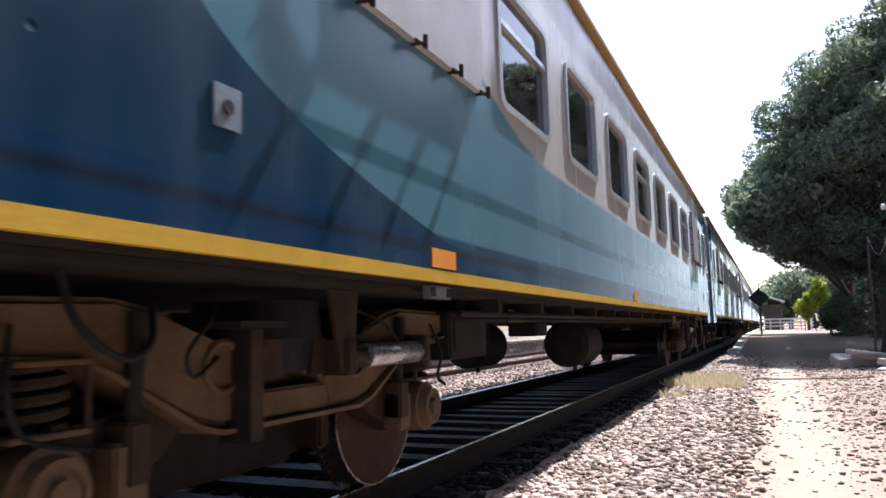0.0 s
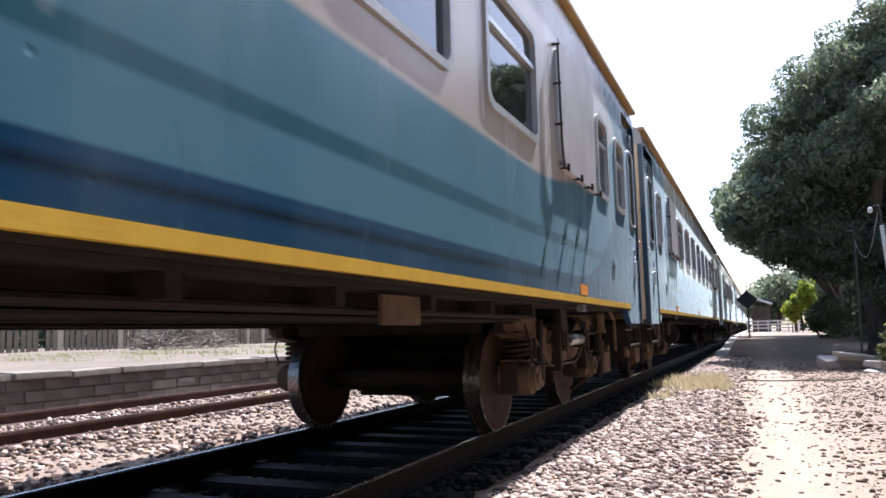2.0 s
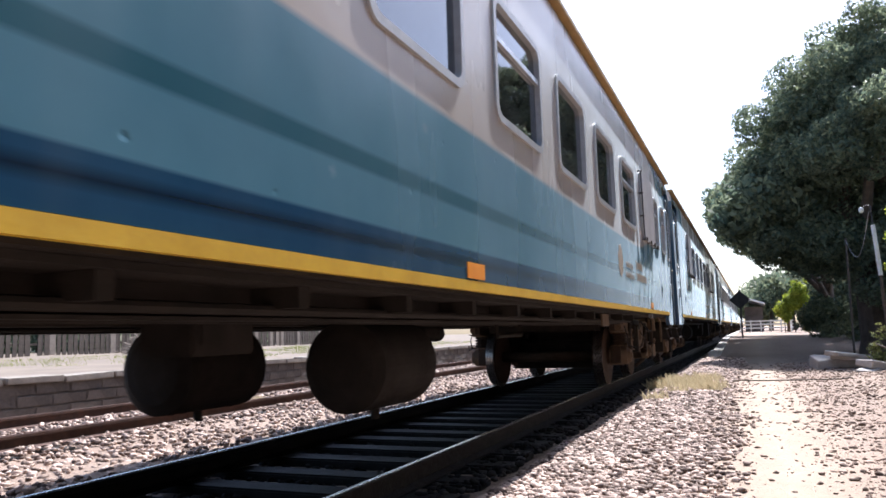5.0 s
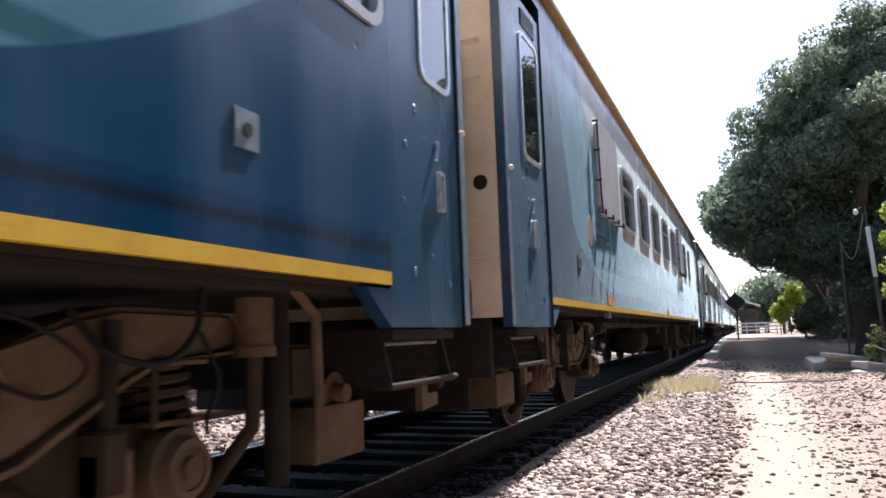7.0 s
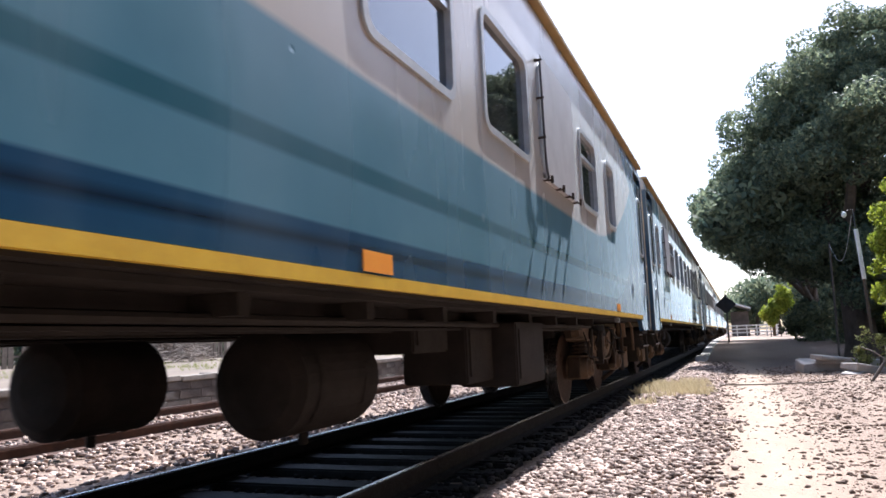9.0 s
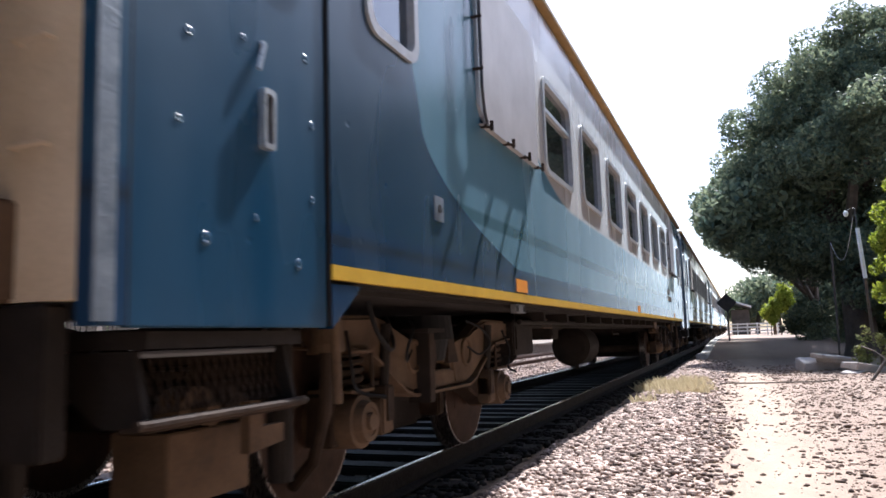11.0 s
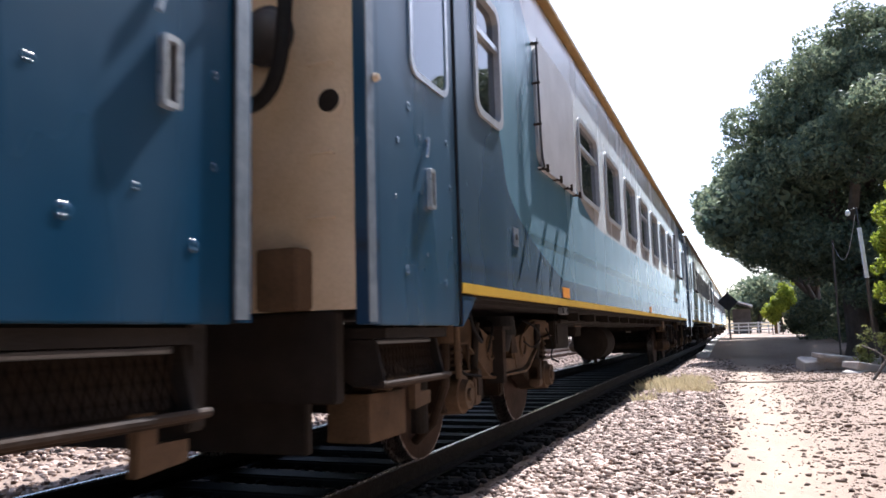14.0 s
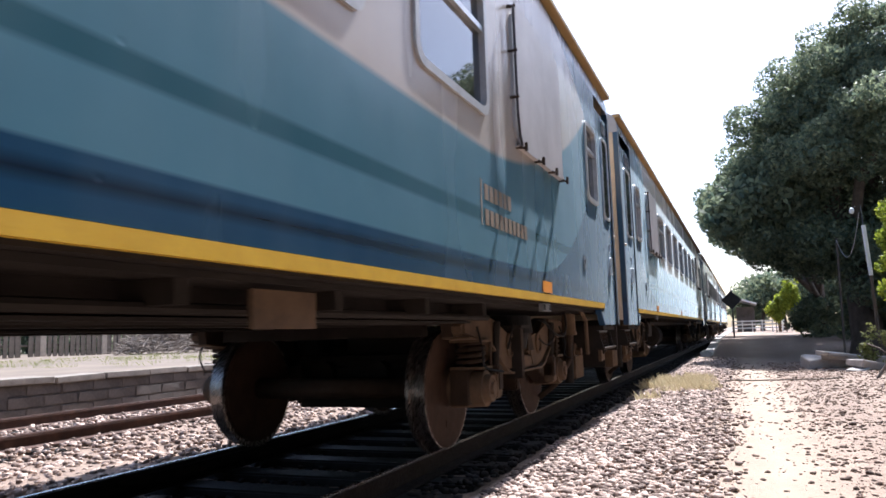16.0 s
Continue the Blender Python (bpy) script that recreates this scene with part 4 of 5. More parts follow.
def underfloor(coach, plan):
    part("underframe", box(bmesh.new(), -1.50, 1.50, 0.12, BODY - 0.12, 1.075, 1.10), UNDER, coach, "sooty black underframe")
    for xx in (-1.22, -0.45, 0.45, 1.22):
        bm = bmesh.new()
        prism_pts = ((-0.05, 0.945), (0.05, 0.945), (0.05, 0.958), (0.01, 0.966), (0.01, 1.074), (-0.01, 1.074), (-0.01, 0.966), (-0.05, 0.958))
        va = [bm.verts.new((xx + px, 5.0, pz)) for px, pz in prism_pts]
        vb = [bm.verts.new((xx + px, 17.2, pz)) for px, pz in prism_pts]
        bm.faces.new(va)
        bm.faces.new(vb[::-1])
        for i in range(8):
            bm.faces.new((va[i], vb[i], vb[(i + 1) % 8], va[(i + 1) % 8]))
        part("floor_beam", bm, UNDER, coach, "brown longitudinal floor beam")
    first = part("cross_beam", box(bmesh.new(), -1.46, 1.46, -0.035, 0.035, 0.99, 1.074), UNDER, coach)
    first.location.y = 5.2
    for k in range(1, 13):
        o = first.copy()
        scene.collection.objects.link(o)
        o.location.y = 5.2 + 0.98 * k
    for xx, zz in ((1.33, 0.985), (1.05, 0.96), (-1.3, 0.97)):
        part("brake_pipe", cyl(bmesh.new(), (xx, 4.8, zz), (xx, 17.4, zz), 0.022, seg=8), UNDER, coach, "dark pipe under the floor")
    for kind, a, b, x, z, r in plan:
        if kind == "tank":
            bm = bmesh.new()
            turned = [(a - 0.06, r * 0.45), (a - 0.045, r * 0.75), (a, r), (b, r), (b + 0.045, r * 0.75), (b + 0.06, r * 0.45)]
            skins = [[bm.verts.new((x + q * math.cos(k * math.pi / 18), yy, z + q * math.sin(k * math.pi / 18))) for k in range(36)] for yy, q in turned]
            for p, q in zip(skins, skins[1:]):
                for k in range(36):
                    bm.faces.new((p[k], p[(k + 1) % 36], q[(k + 1) % 36], q[k]))
            bm.faces.new(skins[0])
            bm.faces.new(skins[-1][::-1])
            tank = part("air_tank", bm, UNDER, coach, "dark cylindrical tank hung below the floor")
            for yy in (a + 0.15, b - 0.15):
                bm = bmesh.new()
                ring_pts = [(x + (r + 0.008) * math.cos(k * math.pi / 12), z + (r + 0.008) * math.sin(k * math.pi / 12)) for k in range(24)]
                vs = [[bm.verts.new((px, yy + d, pz)) for px, pz in ring_pts] for d in (-0.025, 0.025)]
                for k in range(24):
                    bm.faces.new((vs[0][k], vs[0][(k + 1) % 24], vs[1][(k + 1) % 24], vs[1][k]))
                part("strap", bm, UNDER, tank)
                part("hanger", box(bmesh.new(), x - 0.02, x + 0.02, yy - 0.02, yy + 0.02, z + r, 1.07), UNDER, tank)
            part("drain_cock", cyl(bmesh.new(), (x, (a + b) / 2, z - r - 0.07), (x, (a + b) / 2, z - r), 0.03, seg=10), UNDER, tank)
        elif kind == "box":
            bm = box(bmesh.new(), x - r, x + r, a, b, z, 1.0, 0.012)
            case = part("equipment_box", bm, UNDER, coach, "dark equipment box hung below the floor")
            part("lid", box(bmesh.new(), x + r, x + r + 0.012, a + 0.05, b - 0.05, z + 0.05, 0.95, 0.004), UNDER, case)
        elif kind == "plate":
            part("notice_plate", box(bmesh.new(), x - 0.01, x + 0.01, a, b, z, z + r), RUSTPALE, coach, "brown sheet metal plate")
        elif kind == "bar":
            bm = tube(bmesh.new(), [(x, a, 0.99), (x, a, z), (x, b, z), (x, b, 0.99)], r, 8)
            part("hanger", bm, UNDER, coach)


def roof(coach):
    prof = [(HW, TOP), (HW - 0.008, 3.84), (1.555, 3.95)]
    half = prof + [(1.45, 4.03), (1.2, 4.14), (0.8, 4.24), (0.4, 4.29)]
    pts = half + [(0, 4.30)] + [(-a, b) for a, b in half[::-1]]
    v = [(px, y, pz) for y in (0.0, BODY) for px, pz in pts]
    n = len(pts)
    f = [(i, i + 1, n + i + 1, n + i) for i in range(n - 1)]
    # wall tops keep the side's paint, the rest is roof
    side = [k for k in range(n - 1) if k < 2 or k >= n - 3]
    mesh_object("cant_rail", v, [f[k] for k in side], PAINT, coach, True)
    mesh_object("roof", v, [f[k] for k in range(n - 1) if k not in side] + [tuple(range(n))[::-1], tuple(range(n, 2 * n))], ROOF, coach)
    for sx in (-1, 1):
        part("gutter", box(bmesh.new(), sx * 1.53, sx * 1.645, 0.0, BODY, 3.93, 3.985, 0.008), GOLD, coach, "ochre painted rain gutter")


def fittings(coach, middle, sign=1):
    """Reflectors, lifting sockets and the small service plates."""
    x = sign * HW
    for a in (3.83, 18.05, middle):
        part("reflector", box(bmesh.new(), x, x + sign * 0.006, a, a + 0.29, 1.19, 1.285), ORANGE, coach, "orange reflector plate")
    for a in (2.27, 19.77):
        pl = part("service_plate", box(bmesh.new(), x, x + sign * 0.008, a, a + 0.13, 1.51, 1.65, 0.003), EDGE, coach, "bare metal service plate")
        part("socket", cyl(bmesh.new(), (x + sign * 0.006, a + 0.065, 1.58), (x + sign * 0.013, a + 0.065, 1.58), 0.024, seg=14), RUBBER, pl)
    for a in (3.95, 18.2):
        lift = part("lifting_socket", box(bmesh.new(), x - sign * 0.05, x - sign * 0.008, a - 0.13, a + 0.13, 1.035, 1.10, 0.004), GALV, coach, "dull grey lifting bracket below the sill")
        for d in (-0.095, 0.095):
            part("eye", box(bmesh.new(), x - sign * 0.010, x - sign * 0.005, a + d - 0.028, a + d + 0.028, 1.045, 1.092), RUBBER, lift)
    for a, e in ((1.62, 1), (20.28, -1)):
        bm = bmesh.new()
        cyl(bm, (sign * 1.30, a, 0.86), (sign * 1.30, a, 1.05), 0.075, seg=18)
        cyl(bm, (sign * 1.30, a, 0.82), (sign * 1.30, a, 0.86), 0.085, seg=18)
        part("sand_canister", bm, RUSTPALE, coach, "brown upright canister")
        part("sand_pipe", tube(bmesh.new(), [(sign * 1.30, a, 0.84), (sign * 1.29, a, 0.55), (sign * 1.15, a + e * 0.12, 0.30), (sign * 0.98, a + e * 0.2, 0.16)], 0.032, 10), RUST, coach, "brown pipe towards the rail")
        part("upright_pipe", cyl(bmesh.new(), (sign * 1.22, a - e * 0.26, 0.28), (sign * 1.22, a - e * 0.26, 1.08), 0.055, seg=14), UNDER, coach)
        part("valve_box", box(bmesh.new(), sign * 1.02, sign * 1.22, min(a - e * 0.62, a - e * 0.36), max(a - e * 0.62, a - e * 0.36), 0.62, 0.86, 0.02), RUST, coach)
        part("air_hose", tube(bmesh.new(), curved([(sign * 1.34, a + e * 0.35, 1.07), (sign * 1.36, a + e * 0.40, 0.92), (sign * 1.36, a + e * 0.55, 0.82), (sign * 1.30, a + e * 0.72, 0.86), (sign * 1.22, a + e * 0.8, 1.0)]), 0.013, 8), RUBBER, coach, "slack black air hose")
    for a, e in ((0.86, 1), (21.05, -1)):
        bm = cyl(bmesh.new(), (sign * 1.08, a, 0.62), (sign * 1.20, a, 0.62), 0.10, seg=24)
        cyl(bm, (sign * 1.20, a, 0.62), (sign * 1.27, a, 0.62), 0.045, seg=14)
        part("drum", bm, RUSTPALE, coach, "brown round drum behind the step")
    for a, e in ((0.0, 1.32), (20.37, 0)):
        y = a + e if e else a
        bm = tube(bmesh.new(), [(sign * 1.42, y, 1.09), (sign * 1.45, y + 0.12, 0.98), (sign * 1.45, y + 0.14, 0.60)], 0.022, 8)
        part("grab_rail", bm, RUSTPALE, coach, "bent brown grab rail")


PLAN_A = [("box", 4.72, 5.35, 1.08, 0.70, 0.22), ("tank", 9.42, 10.2, -0.52, 0.68, 0.29), ("tank", 9.72, 10.5, 0.72, 0.68, 0.29), ("bar", 6.3, 7.5, 0.5, 0.76, 0.018), ("box", 8.3, 8.75, 0.6, 0.80, 0.16), ("bar", 11.9, 12.6, 1.0, 0.84, 0.02), ("plate", 14.35, 14.77, 1.475, 0.91, 0.145), ("plate", 5.95, 6.3, 1.25, 0.93, 0.10), ("tank", 13.1, 13.6, -0.3, 0.88, 0.09)]
PLAN_B = [("plate", 5.6, 6.0, 1.25, 0.93, 0.12), ("box", 5.4, 5.9, 0.9, 0.86, 0.3), ("bar", 7.4, 9.6, 0.2, 0.80, 0.018), ("tank", 11.0, 11.65, -0.58, 0.68, 0.29), ("tank", 11.2, 12.0, 0.74, 0.68, 0.29), ("box", 12.15, 12.75, 1.0, 0.80, 0.2), ("box", 12.85, 13.45, 1.05, 0.56, 0.25), ("box", 13.5, 14.35, 1.24, 0.5, 0.24)]


def build_coach(small, covers, plan, wide, middle):
    coach = empty("passenger_coach", "blue and cream passenger coach, dusty and dented, running on the line", "railway coach", "coaches of the train")
    coach_side(coach, wide + small, covers, 1)
    coach_side(coach, wide, [], -1)
    for sign in (1, -1):
        coach_door(coach, 0.115, 1.15, sign)
        coach_door(coach, 20.92, 21.845, sign)
        coach_step(coach, 0.22, 1.0, sign)
        coach_step(coach, 20.98, 21.75, sign)
    bm = bmesh.new()
    box(bm, -HW + 0.08, HW - 0.08, 0.08, BODY - 0.08, 1.11, 1.16)
    box(bm, -HW + 0.08, HW - 0.08, 0.08, BODY - 0.08, 3.60, 3.64)
    part("lining", bm, INSIDE, coach)
    bm = bmesh.new()
    for w0, w1, s in wide:
        for xx in (-1.0, 1.0):
            box(bm, xx - 0.45, xx + 0.45, (w0 + w1) / 2 - 0.06, (w0 + w1) / 2 + 0.06, 1.6, 2.62, 0.03)
    part("seat_backs", bm, UNDER, coach, "dark seat backs behind the windows")
    coach_end(coach, True)
    coach_end(coach, False)
    roof(coach)
    underfloor(coach, plan)
    fittings(coach, middle)
    bogie(coach, 3.22)
    bogie(coach, 18.71)
    return coach


SMALL_FRONT = [(1.53, 2.06, True)]
SMALL_TWO = [(19.15, 19.70, True), (20.25, 20.82, True)]
SMALL_ONE = [(20.22, 20.80, True)]
COVERS = [(3.12, 4.52), (17.42, 18.85)]
coach_a = build_coach(SMALL_FRONT + SMALL_TWO, COVERS, PLAN_A, WIDE, 9.62)
coach_b = build_coach([(16.0, 16.95, True), (17.75, 18.4, False)], [(3.6, 4.95), (14.2, 15.5)], PLAN_B, [(a + 0.54, b + 0.54, s) for a, b, s in WIDE[:5]], 10.75)
coach_c = build_coach(SMALL_FRONT + SMALL_ONE, COVERS, PLAN_A, WIDE, 10.9)
COACHES = [coach_a, copy_thing(coach_a, pose(TRACK_X, 0, 0)), coach_b, coach_c]
for bg, lo, hi in zip([o for o in coach_a.children if o.name.startswith("bogie")], (0.42, -0.12), (0.98, 0.46)):
    yaw_dampers(bg, lo, hi)
for k in range(4):
    COACHES.append(copy_thing(coach_c if k in (0, 2) else COACHES[1], pose(TRACK_X, 0, 0)))


# ---- writing on the coaches ----
def words(coach, body, y, z, size, mat, name="lettering"):
    cu = bpy.data.curves.new(name, "FONT")
    cu.body, cu.size, cu.extrude = body, size, 0.001
    tmp = new(name, cu)
    dg = bpy.context.evaluated_depsgraph_get()
    me = bpy.data.meshes.new_from_object(tmp.evaluated_get(dg))
    bpy.data.objects.remove(tmp)
    me.materials.clear()
    me.materials.append(mat)
    ob = new(name, me)
    ob.parent = coach
    ob.matrix_basis = pose(HW + 0.0035, y, z, 90, 0, 90)
    return ob


def bars(coach, y, z, mat, rows):
    """Plain bars in place of a name."""
    for i, (n, dz) in enumerate(rows):
        for k in range(n):
            part("mark", box(bmesh.new(), HW, HW + 0.003, y + k * 0.102, y + k * 0.102 + 0.072, z + dz, z + dz + 0.105), mat, coach)


for k in (1, 3, 4):
    part("dividing_mark", box(bmesh.new(), HW, HW + 0.003, 16.565, 16.58, 1.56, 1.86), LETTER, COACHES[k])
    bars(COACHES[k], 16.64, 1.57, LETTER if k == 1 else LETTER_FAINT, ((6, 0.165), (10, 0.0)))
words(COACHES[1], "200 AÑOS DE", 15.62, 1.70, 0.105, LETTER)
words(COACHES[1], "INDEPENDENCIA", 15.55, 1.56, 0.105, LETTER)
part("emblem", prism(bmesh.new(), [(15.2 + 0.17 * (1 + 0.08 * math.cos(9 * a)) * math.cos(a), 1.75 + 0.2 * (1 + 0.08 * math.cos(9 * a)) * math.sin(a)) for a in [i * math.pi / 30 for i in range(60)]], HW, HW + 0.003), LETTER, COACHES[1], "cream rounded emblem")
words(COACHES[2], "AÑOS", 3.30, 2.05, 0.13, LETTER_DARK)
words(COACHES[2], "DEL BICENTENARIO", 3.30, 1.93, 0.085, LETTER_DARK)
words(COACHES[2], "ARGENTINO", 3.25, 1.83, 0.105, LETTER_DARK)
part("emblem", prism(bmesh.new(), [(3.0 + 0.15 * math.cos(a), 1.97 + 0.17 * math.sin(a)) for a in [i * math.pi / 20 for i in range(40)]], HW, HW + 0.003), LETTER, COACHES[2], "pale round emblem")


# ---- the far side: low platform, trees, a heap of branches ----
def far_platform():
    pl = empty("far_platform", "low old platform with a sooty wall and worn coping", "platform")
    tagged(pl, kind="structure")
    n = 60
    v, f = [], []
    for i in range(n + 1):
        y = -10 + 2.6 * i
        v += [(-10.1, y, -0.25), (-10.1 + 0.01 * noise.noise((y, 0, 0)), y, 0.33)]
        if i:
            f.append((2 * i - 2, 2 * i, 2 * i + 1, 2 * i - 1))
    mesh_object("platform_wall", v, f, MASONRY, pl)
    xs = [-10.5, -12, -14, -17, -20, -25, -30, -40, -60, -120, -300]
    ys = [-60] + [-20 + 3 * i for i in range(50)] + [180, 300, 500]
    v = [(x, y, 0.38 + 0.05 * noise.noise((x * 0.3, y * 0.3, 2)) + (0.0 if x > -12 else 0.02)) for y in ys for x in xs]
    m = len(xs)
    f = [(j * m + i, j * m + i + 1, (j + 1) * m + i + 1, (j + 1) * m + i) for j in range(len(ys) - 1) for i in range(m - 1)]
    mesh_object("platform_earth", v, f, EARTH, pl, True)
    rnd = random.Random(5)
    bm = box(bmesh.new(), -0.24, 0.24, -0.49, 0.49, -0.05, 0.05, 0.015)
    stone = part("coping_stone", bm, COPING, pl)
    y = 1.0
    stone.matrix_basis = pose(-10.28, y, 0.36)
    while y < 75:
        y += 1.0
        s = stone.copy()
        scene.collection.objects.link(s)
        s.matrix_basis = pose(-10.28 + rnd.uniform(-0.03, 0.02), y, 0.36 + rnd.uniform(-0.015, 0.012), rnd.uniform(-1, 1), rnd.uniform(-2, 2), rnd.uniform(-1.5, 1.5))


far_platform()


def wall_blocks():
    """Three courses of rough stone blocks on the face of the far platform."""
    pl = bpy.data.objects["far_platform"]
    rnd = random.Random(15)
    kinds = []
    for k in range(4):
        bm = box(bmesh.new(), -0.03, 0.0, -0.30, 0.30, -0.085, 0.085, 0.012)
        for vv in bm.verts:
            vv.co += Vector((rnd.uniform(-0.006, 0.006), rnd.uniform(-0.012, 0.012), rnd.uniform(-0.006, 0.006)))
        me = bpy.data.meshes.new("block")
        bm.to_mesh(me)
        bm.free()
        me.materials.append(MASONRY)
        kinds.append(me)
    for c, z in enumerate((-0.13, 0.05, 0.23)):
        for i in range(80):
            b = new("block", kinds[rnd.randrange(4)])
            b.parent = pl
            b.matrix_basis = pose(-10.085 + rnd.uniform(-0.008, 0.008), 4.0 + 0.31 * (c % 2) + 0.62 * i, z, 0, 0, rnd.uniform(-1, 1))


wall_blocks()


def board_fence():
    """Weathered upright boards behind the far platform, with gaps and a few missing."""
    fe = empty("board_fence", "weathered dark board fence behind the far platform", "fence")
    rnd = random.Random(19)
    kinds = []
    for w in (0.11, 0.14, 0.17):
        bm = box(bmesh.new(), -0.015, 0.015, -w, w, 0, 2.1, 0.006)
        me = bpy.data.meshes.new("board")
        bm.to_mesh(me)
        bm.free()
        me.materials.append(BARK if w < 0.15 else TWIG)
        kinds.append(me)
    for i in range(190):
        if rnd.random() < 0.07:
            continue
        b = new("board", kinds[rnd.choice((0, 0, 1, 1, 1, 2))])
        b.parent = fe
        b.matrix_basis = pose(-31 + rnd.uniform(-0.02, 0.02), 10 + 0.33 * i, 0.36 + rnd.uniform(-0.1, 0.05), rnd.uniform(-1.5, 1.5), 0, 0)
    for z in (0.9, 1.9):
        part("fence_rail", box(bmesh.new(), -31.09, -31.03, 9.5, 73.5, z, z + 0.1, 0.01), BARK, fe)


board_fence()


def leaf_cloud(name, blobs, count, size, mat, parent=None, seed=0, flat=0.0):
    """Leaves as small folded blades over the skins of many overlapping clumps."""
    rng = np.random.default_rng(seed)
    B = np.array(blobs, float)
    w = (B[:, 3] * B[:, 4]) ** 1.0
    pick = rng.choice(len(B), count, p=w / w.sum())
    d = rng.normal(size=(count, 3))
    d /= np.linalg.norm(d, axis=1)[:, None]
    rr = rng.uniform(0.55, 1.06, count) ** 0.6
    c = B[pick, :3] + d * rr[:, None] * np.stack([B[pick, 3], B[pick, 3], B[pick, 4]], 1)
    nrm = d + rng.normal(scale=0.7, size=(count, 3))
    nrm /= np.linalg.norm(nrm, axis=1)[:, None]
    t = np.cross(nrm, rng.normal(size=(count, 3)))
    t /= np.linalg.norm(t, axis=1)[:, None]
    b = np.cross(nrm, t)
    s = size * rng.uniform(0.6, 1.3, count)[:, None]
    P = np.stack([c - t * s, c + b * s * 0.45 + nrm * s * 0.12, c + t * s, c - b * s * 0.45 + nrm * s * 0.12], 1).reshape(-1, 3)
    me = bpy.data.meshes.new(name)
    me.vertices.add(len(P))
    me.vertices.foreach_set("co", P.ravel())
    me.loops.add(len(P))
    me.loops.foreach_set("vertex_index", np.arange(len(P)))
    me.polygons.add(count)
    me.polygons.foreach_set("loop_start", np.arange(0, 4 * count, 4))
    me.polygons.foreach_set("loop_total", np.full(count, 4))
    me.materials.append(mat)
    me.update(calc_edges=True)
    ob = new(name, me)
    if parent:
        ob.parent = parent
    return ob


def tree(label, base, trunk_r, height_, lobes, leaves, size, mat, seed, clump=(0.7, 1.3)):
    """Tapered trunk, limbs into each lobe, and a crown of leafy clumps over the lobes' skins. lobes: x, y, z, rx, rz."""
    rnd = random.Random(seed)
    t = empty("tree", label, "tree")
    bm = bmesh.new()
    p, r = Vector(base), trunk_r
    q = p + Vector((rnd.uniform(-0.3, 0.3), 0, height_ * 0.5))
    cyl(bm, p - Vector((0, 0, 0.3)), p + Vector((0, 0, 0.5)), r * 1.35, r, 14)
    cyl(bm, p + Vector((0, 0, 0.45)), q, r, r * 0.6, 14)
    for lx, ly, lz, rx, rz in lobes:
        e = Vector((lx, ly, lz))
        m = (q + e) / 2 + Vector((rnd.uniform(-0.5, 0.5), rnd.uniform(-0.5, 0.5), -0.4))
        s = p + (q - p) * rnd.uniform(0.55, 1.0)
        cyl(bm, s, m, r * 0.42, r * 0.28, 8)
        cyl(bm, m, e, r * 0.28, r * 0.1, 8)
    part("trunk", bm, BARK, t, "grey-brown trunk and limbs")
    clumps = []
    for lx, ly, lz, rx, rz in lobes:
        n = int(16 + 7 * rx * rz)
        for i in range(n):
            d = Vector((rnd.gauss(0, 1), rnd.gauss(0, 1), rnd.gauss(0, 1))).normalized() * rnd.uniform(0.72, 1.04)
            s = rnd.uniform(*clump)
            clumps.append((lx + d.x * rx, ly + d.y * rx, lz + d.z * rz, s, s * 0.8))
        clumps.append((lx, ly, lz, rx * 0.8, rz * 0.8))
    leaf_cloud("crown", clumps, leaves, size, mat, t, seed)
    return t


K = 0.8
tree("huge dark green shade tree with a dense rounded crown", (4.6 * K, 34.0 * K, -0.2), 0.5, 8.8,
     [(x * K, y * K, 0.87 + (z - 0.87) * K, a * K, b * K) for x, y, z, a, b in [(2.3, 33.5, 8.0, 2.4, 2.5), (1.2, 33.0, 5.6, 1.9, 1.9), (7.5, 32.5, 3.4, 2.6, 2.4), (5.0, 33.0, 3.2, 2.0, 1.8), (10.5, 31.5, 4.5, 3.0, 3.0), (3.9, 31.0, 7.4, 1.6, 1.2), (5.8, 30.0, 8.6, 1.8, 1.4), (4.2, 34.0, 10.7, 2.4, 2.3), (7.2, 34.5, 12.0, 3.0, 2.4), (6.0, 33.5, 8.5, 3.6, 3.6), (9.5, 35.0, 11.0, 3.6, 3.6), (3.4, 34.0, 4.8, 2.4, 2.2), (6.0, 34.0, 4.6, 2.8, 2.2), (9.0, 34.0, 6.0, 3.4, 3.2), (1.8, 34.5, 4.4, 1.7, 1.5), (1.7, 33.6, 6.9, 1.7, 1.6), (3.0, 34.0, 9.6, 2.0, 1.9), (5.4, 34.2, 11.9, 2.2, 1.9)]],
     300000, 0.075, LEAF, 1, (0.35, 0.65))
for i, (x, y, h) in enumerate(((6.5, -9.0, 8.2), (6.2, -4.5, 8.6), (6.6, -0.5, 8.4), (6.2, 3.2, 8.0), (7.2, 7.0, 8.0), (6.8, 10.5, 8.6), (6.9, 14.0, 8.2))):
    tree("dark green tree in the row beside the lane", (x, y, -0.2), 0.28, h * 0.7,
         [(x, y, h * 0.72, 2.4, h * 0.28), (x + 0.6, y + 1.2, h * 0.42, 2.4, h * 0.28), (x - 0.3, y - 1.4, h * 0.35, 2.2, h * 0.25)], 17000, 0.21, LEAF, 40 + i)


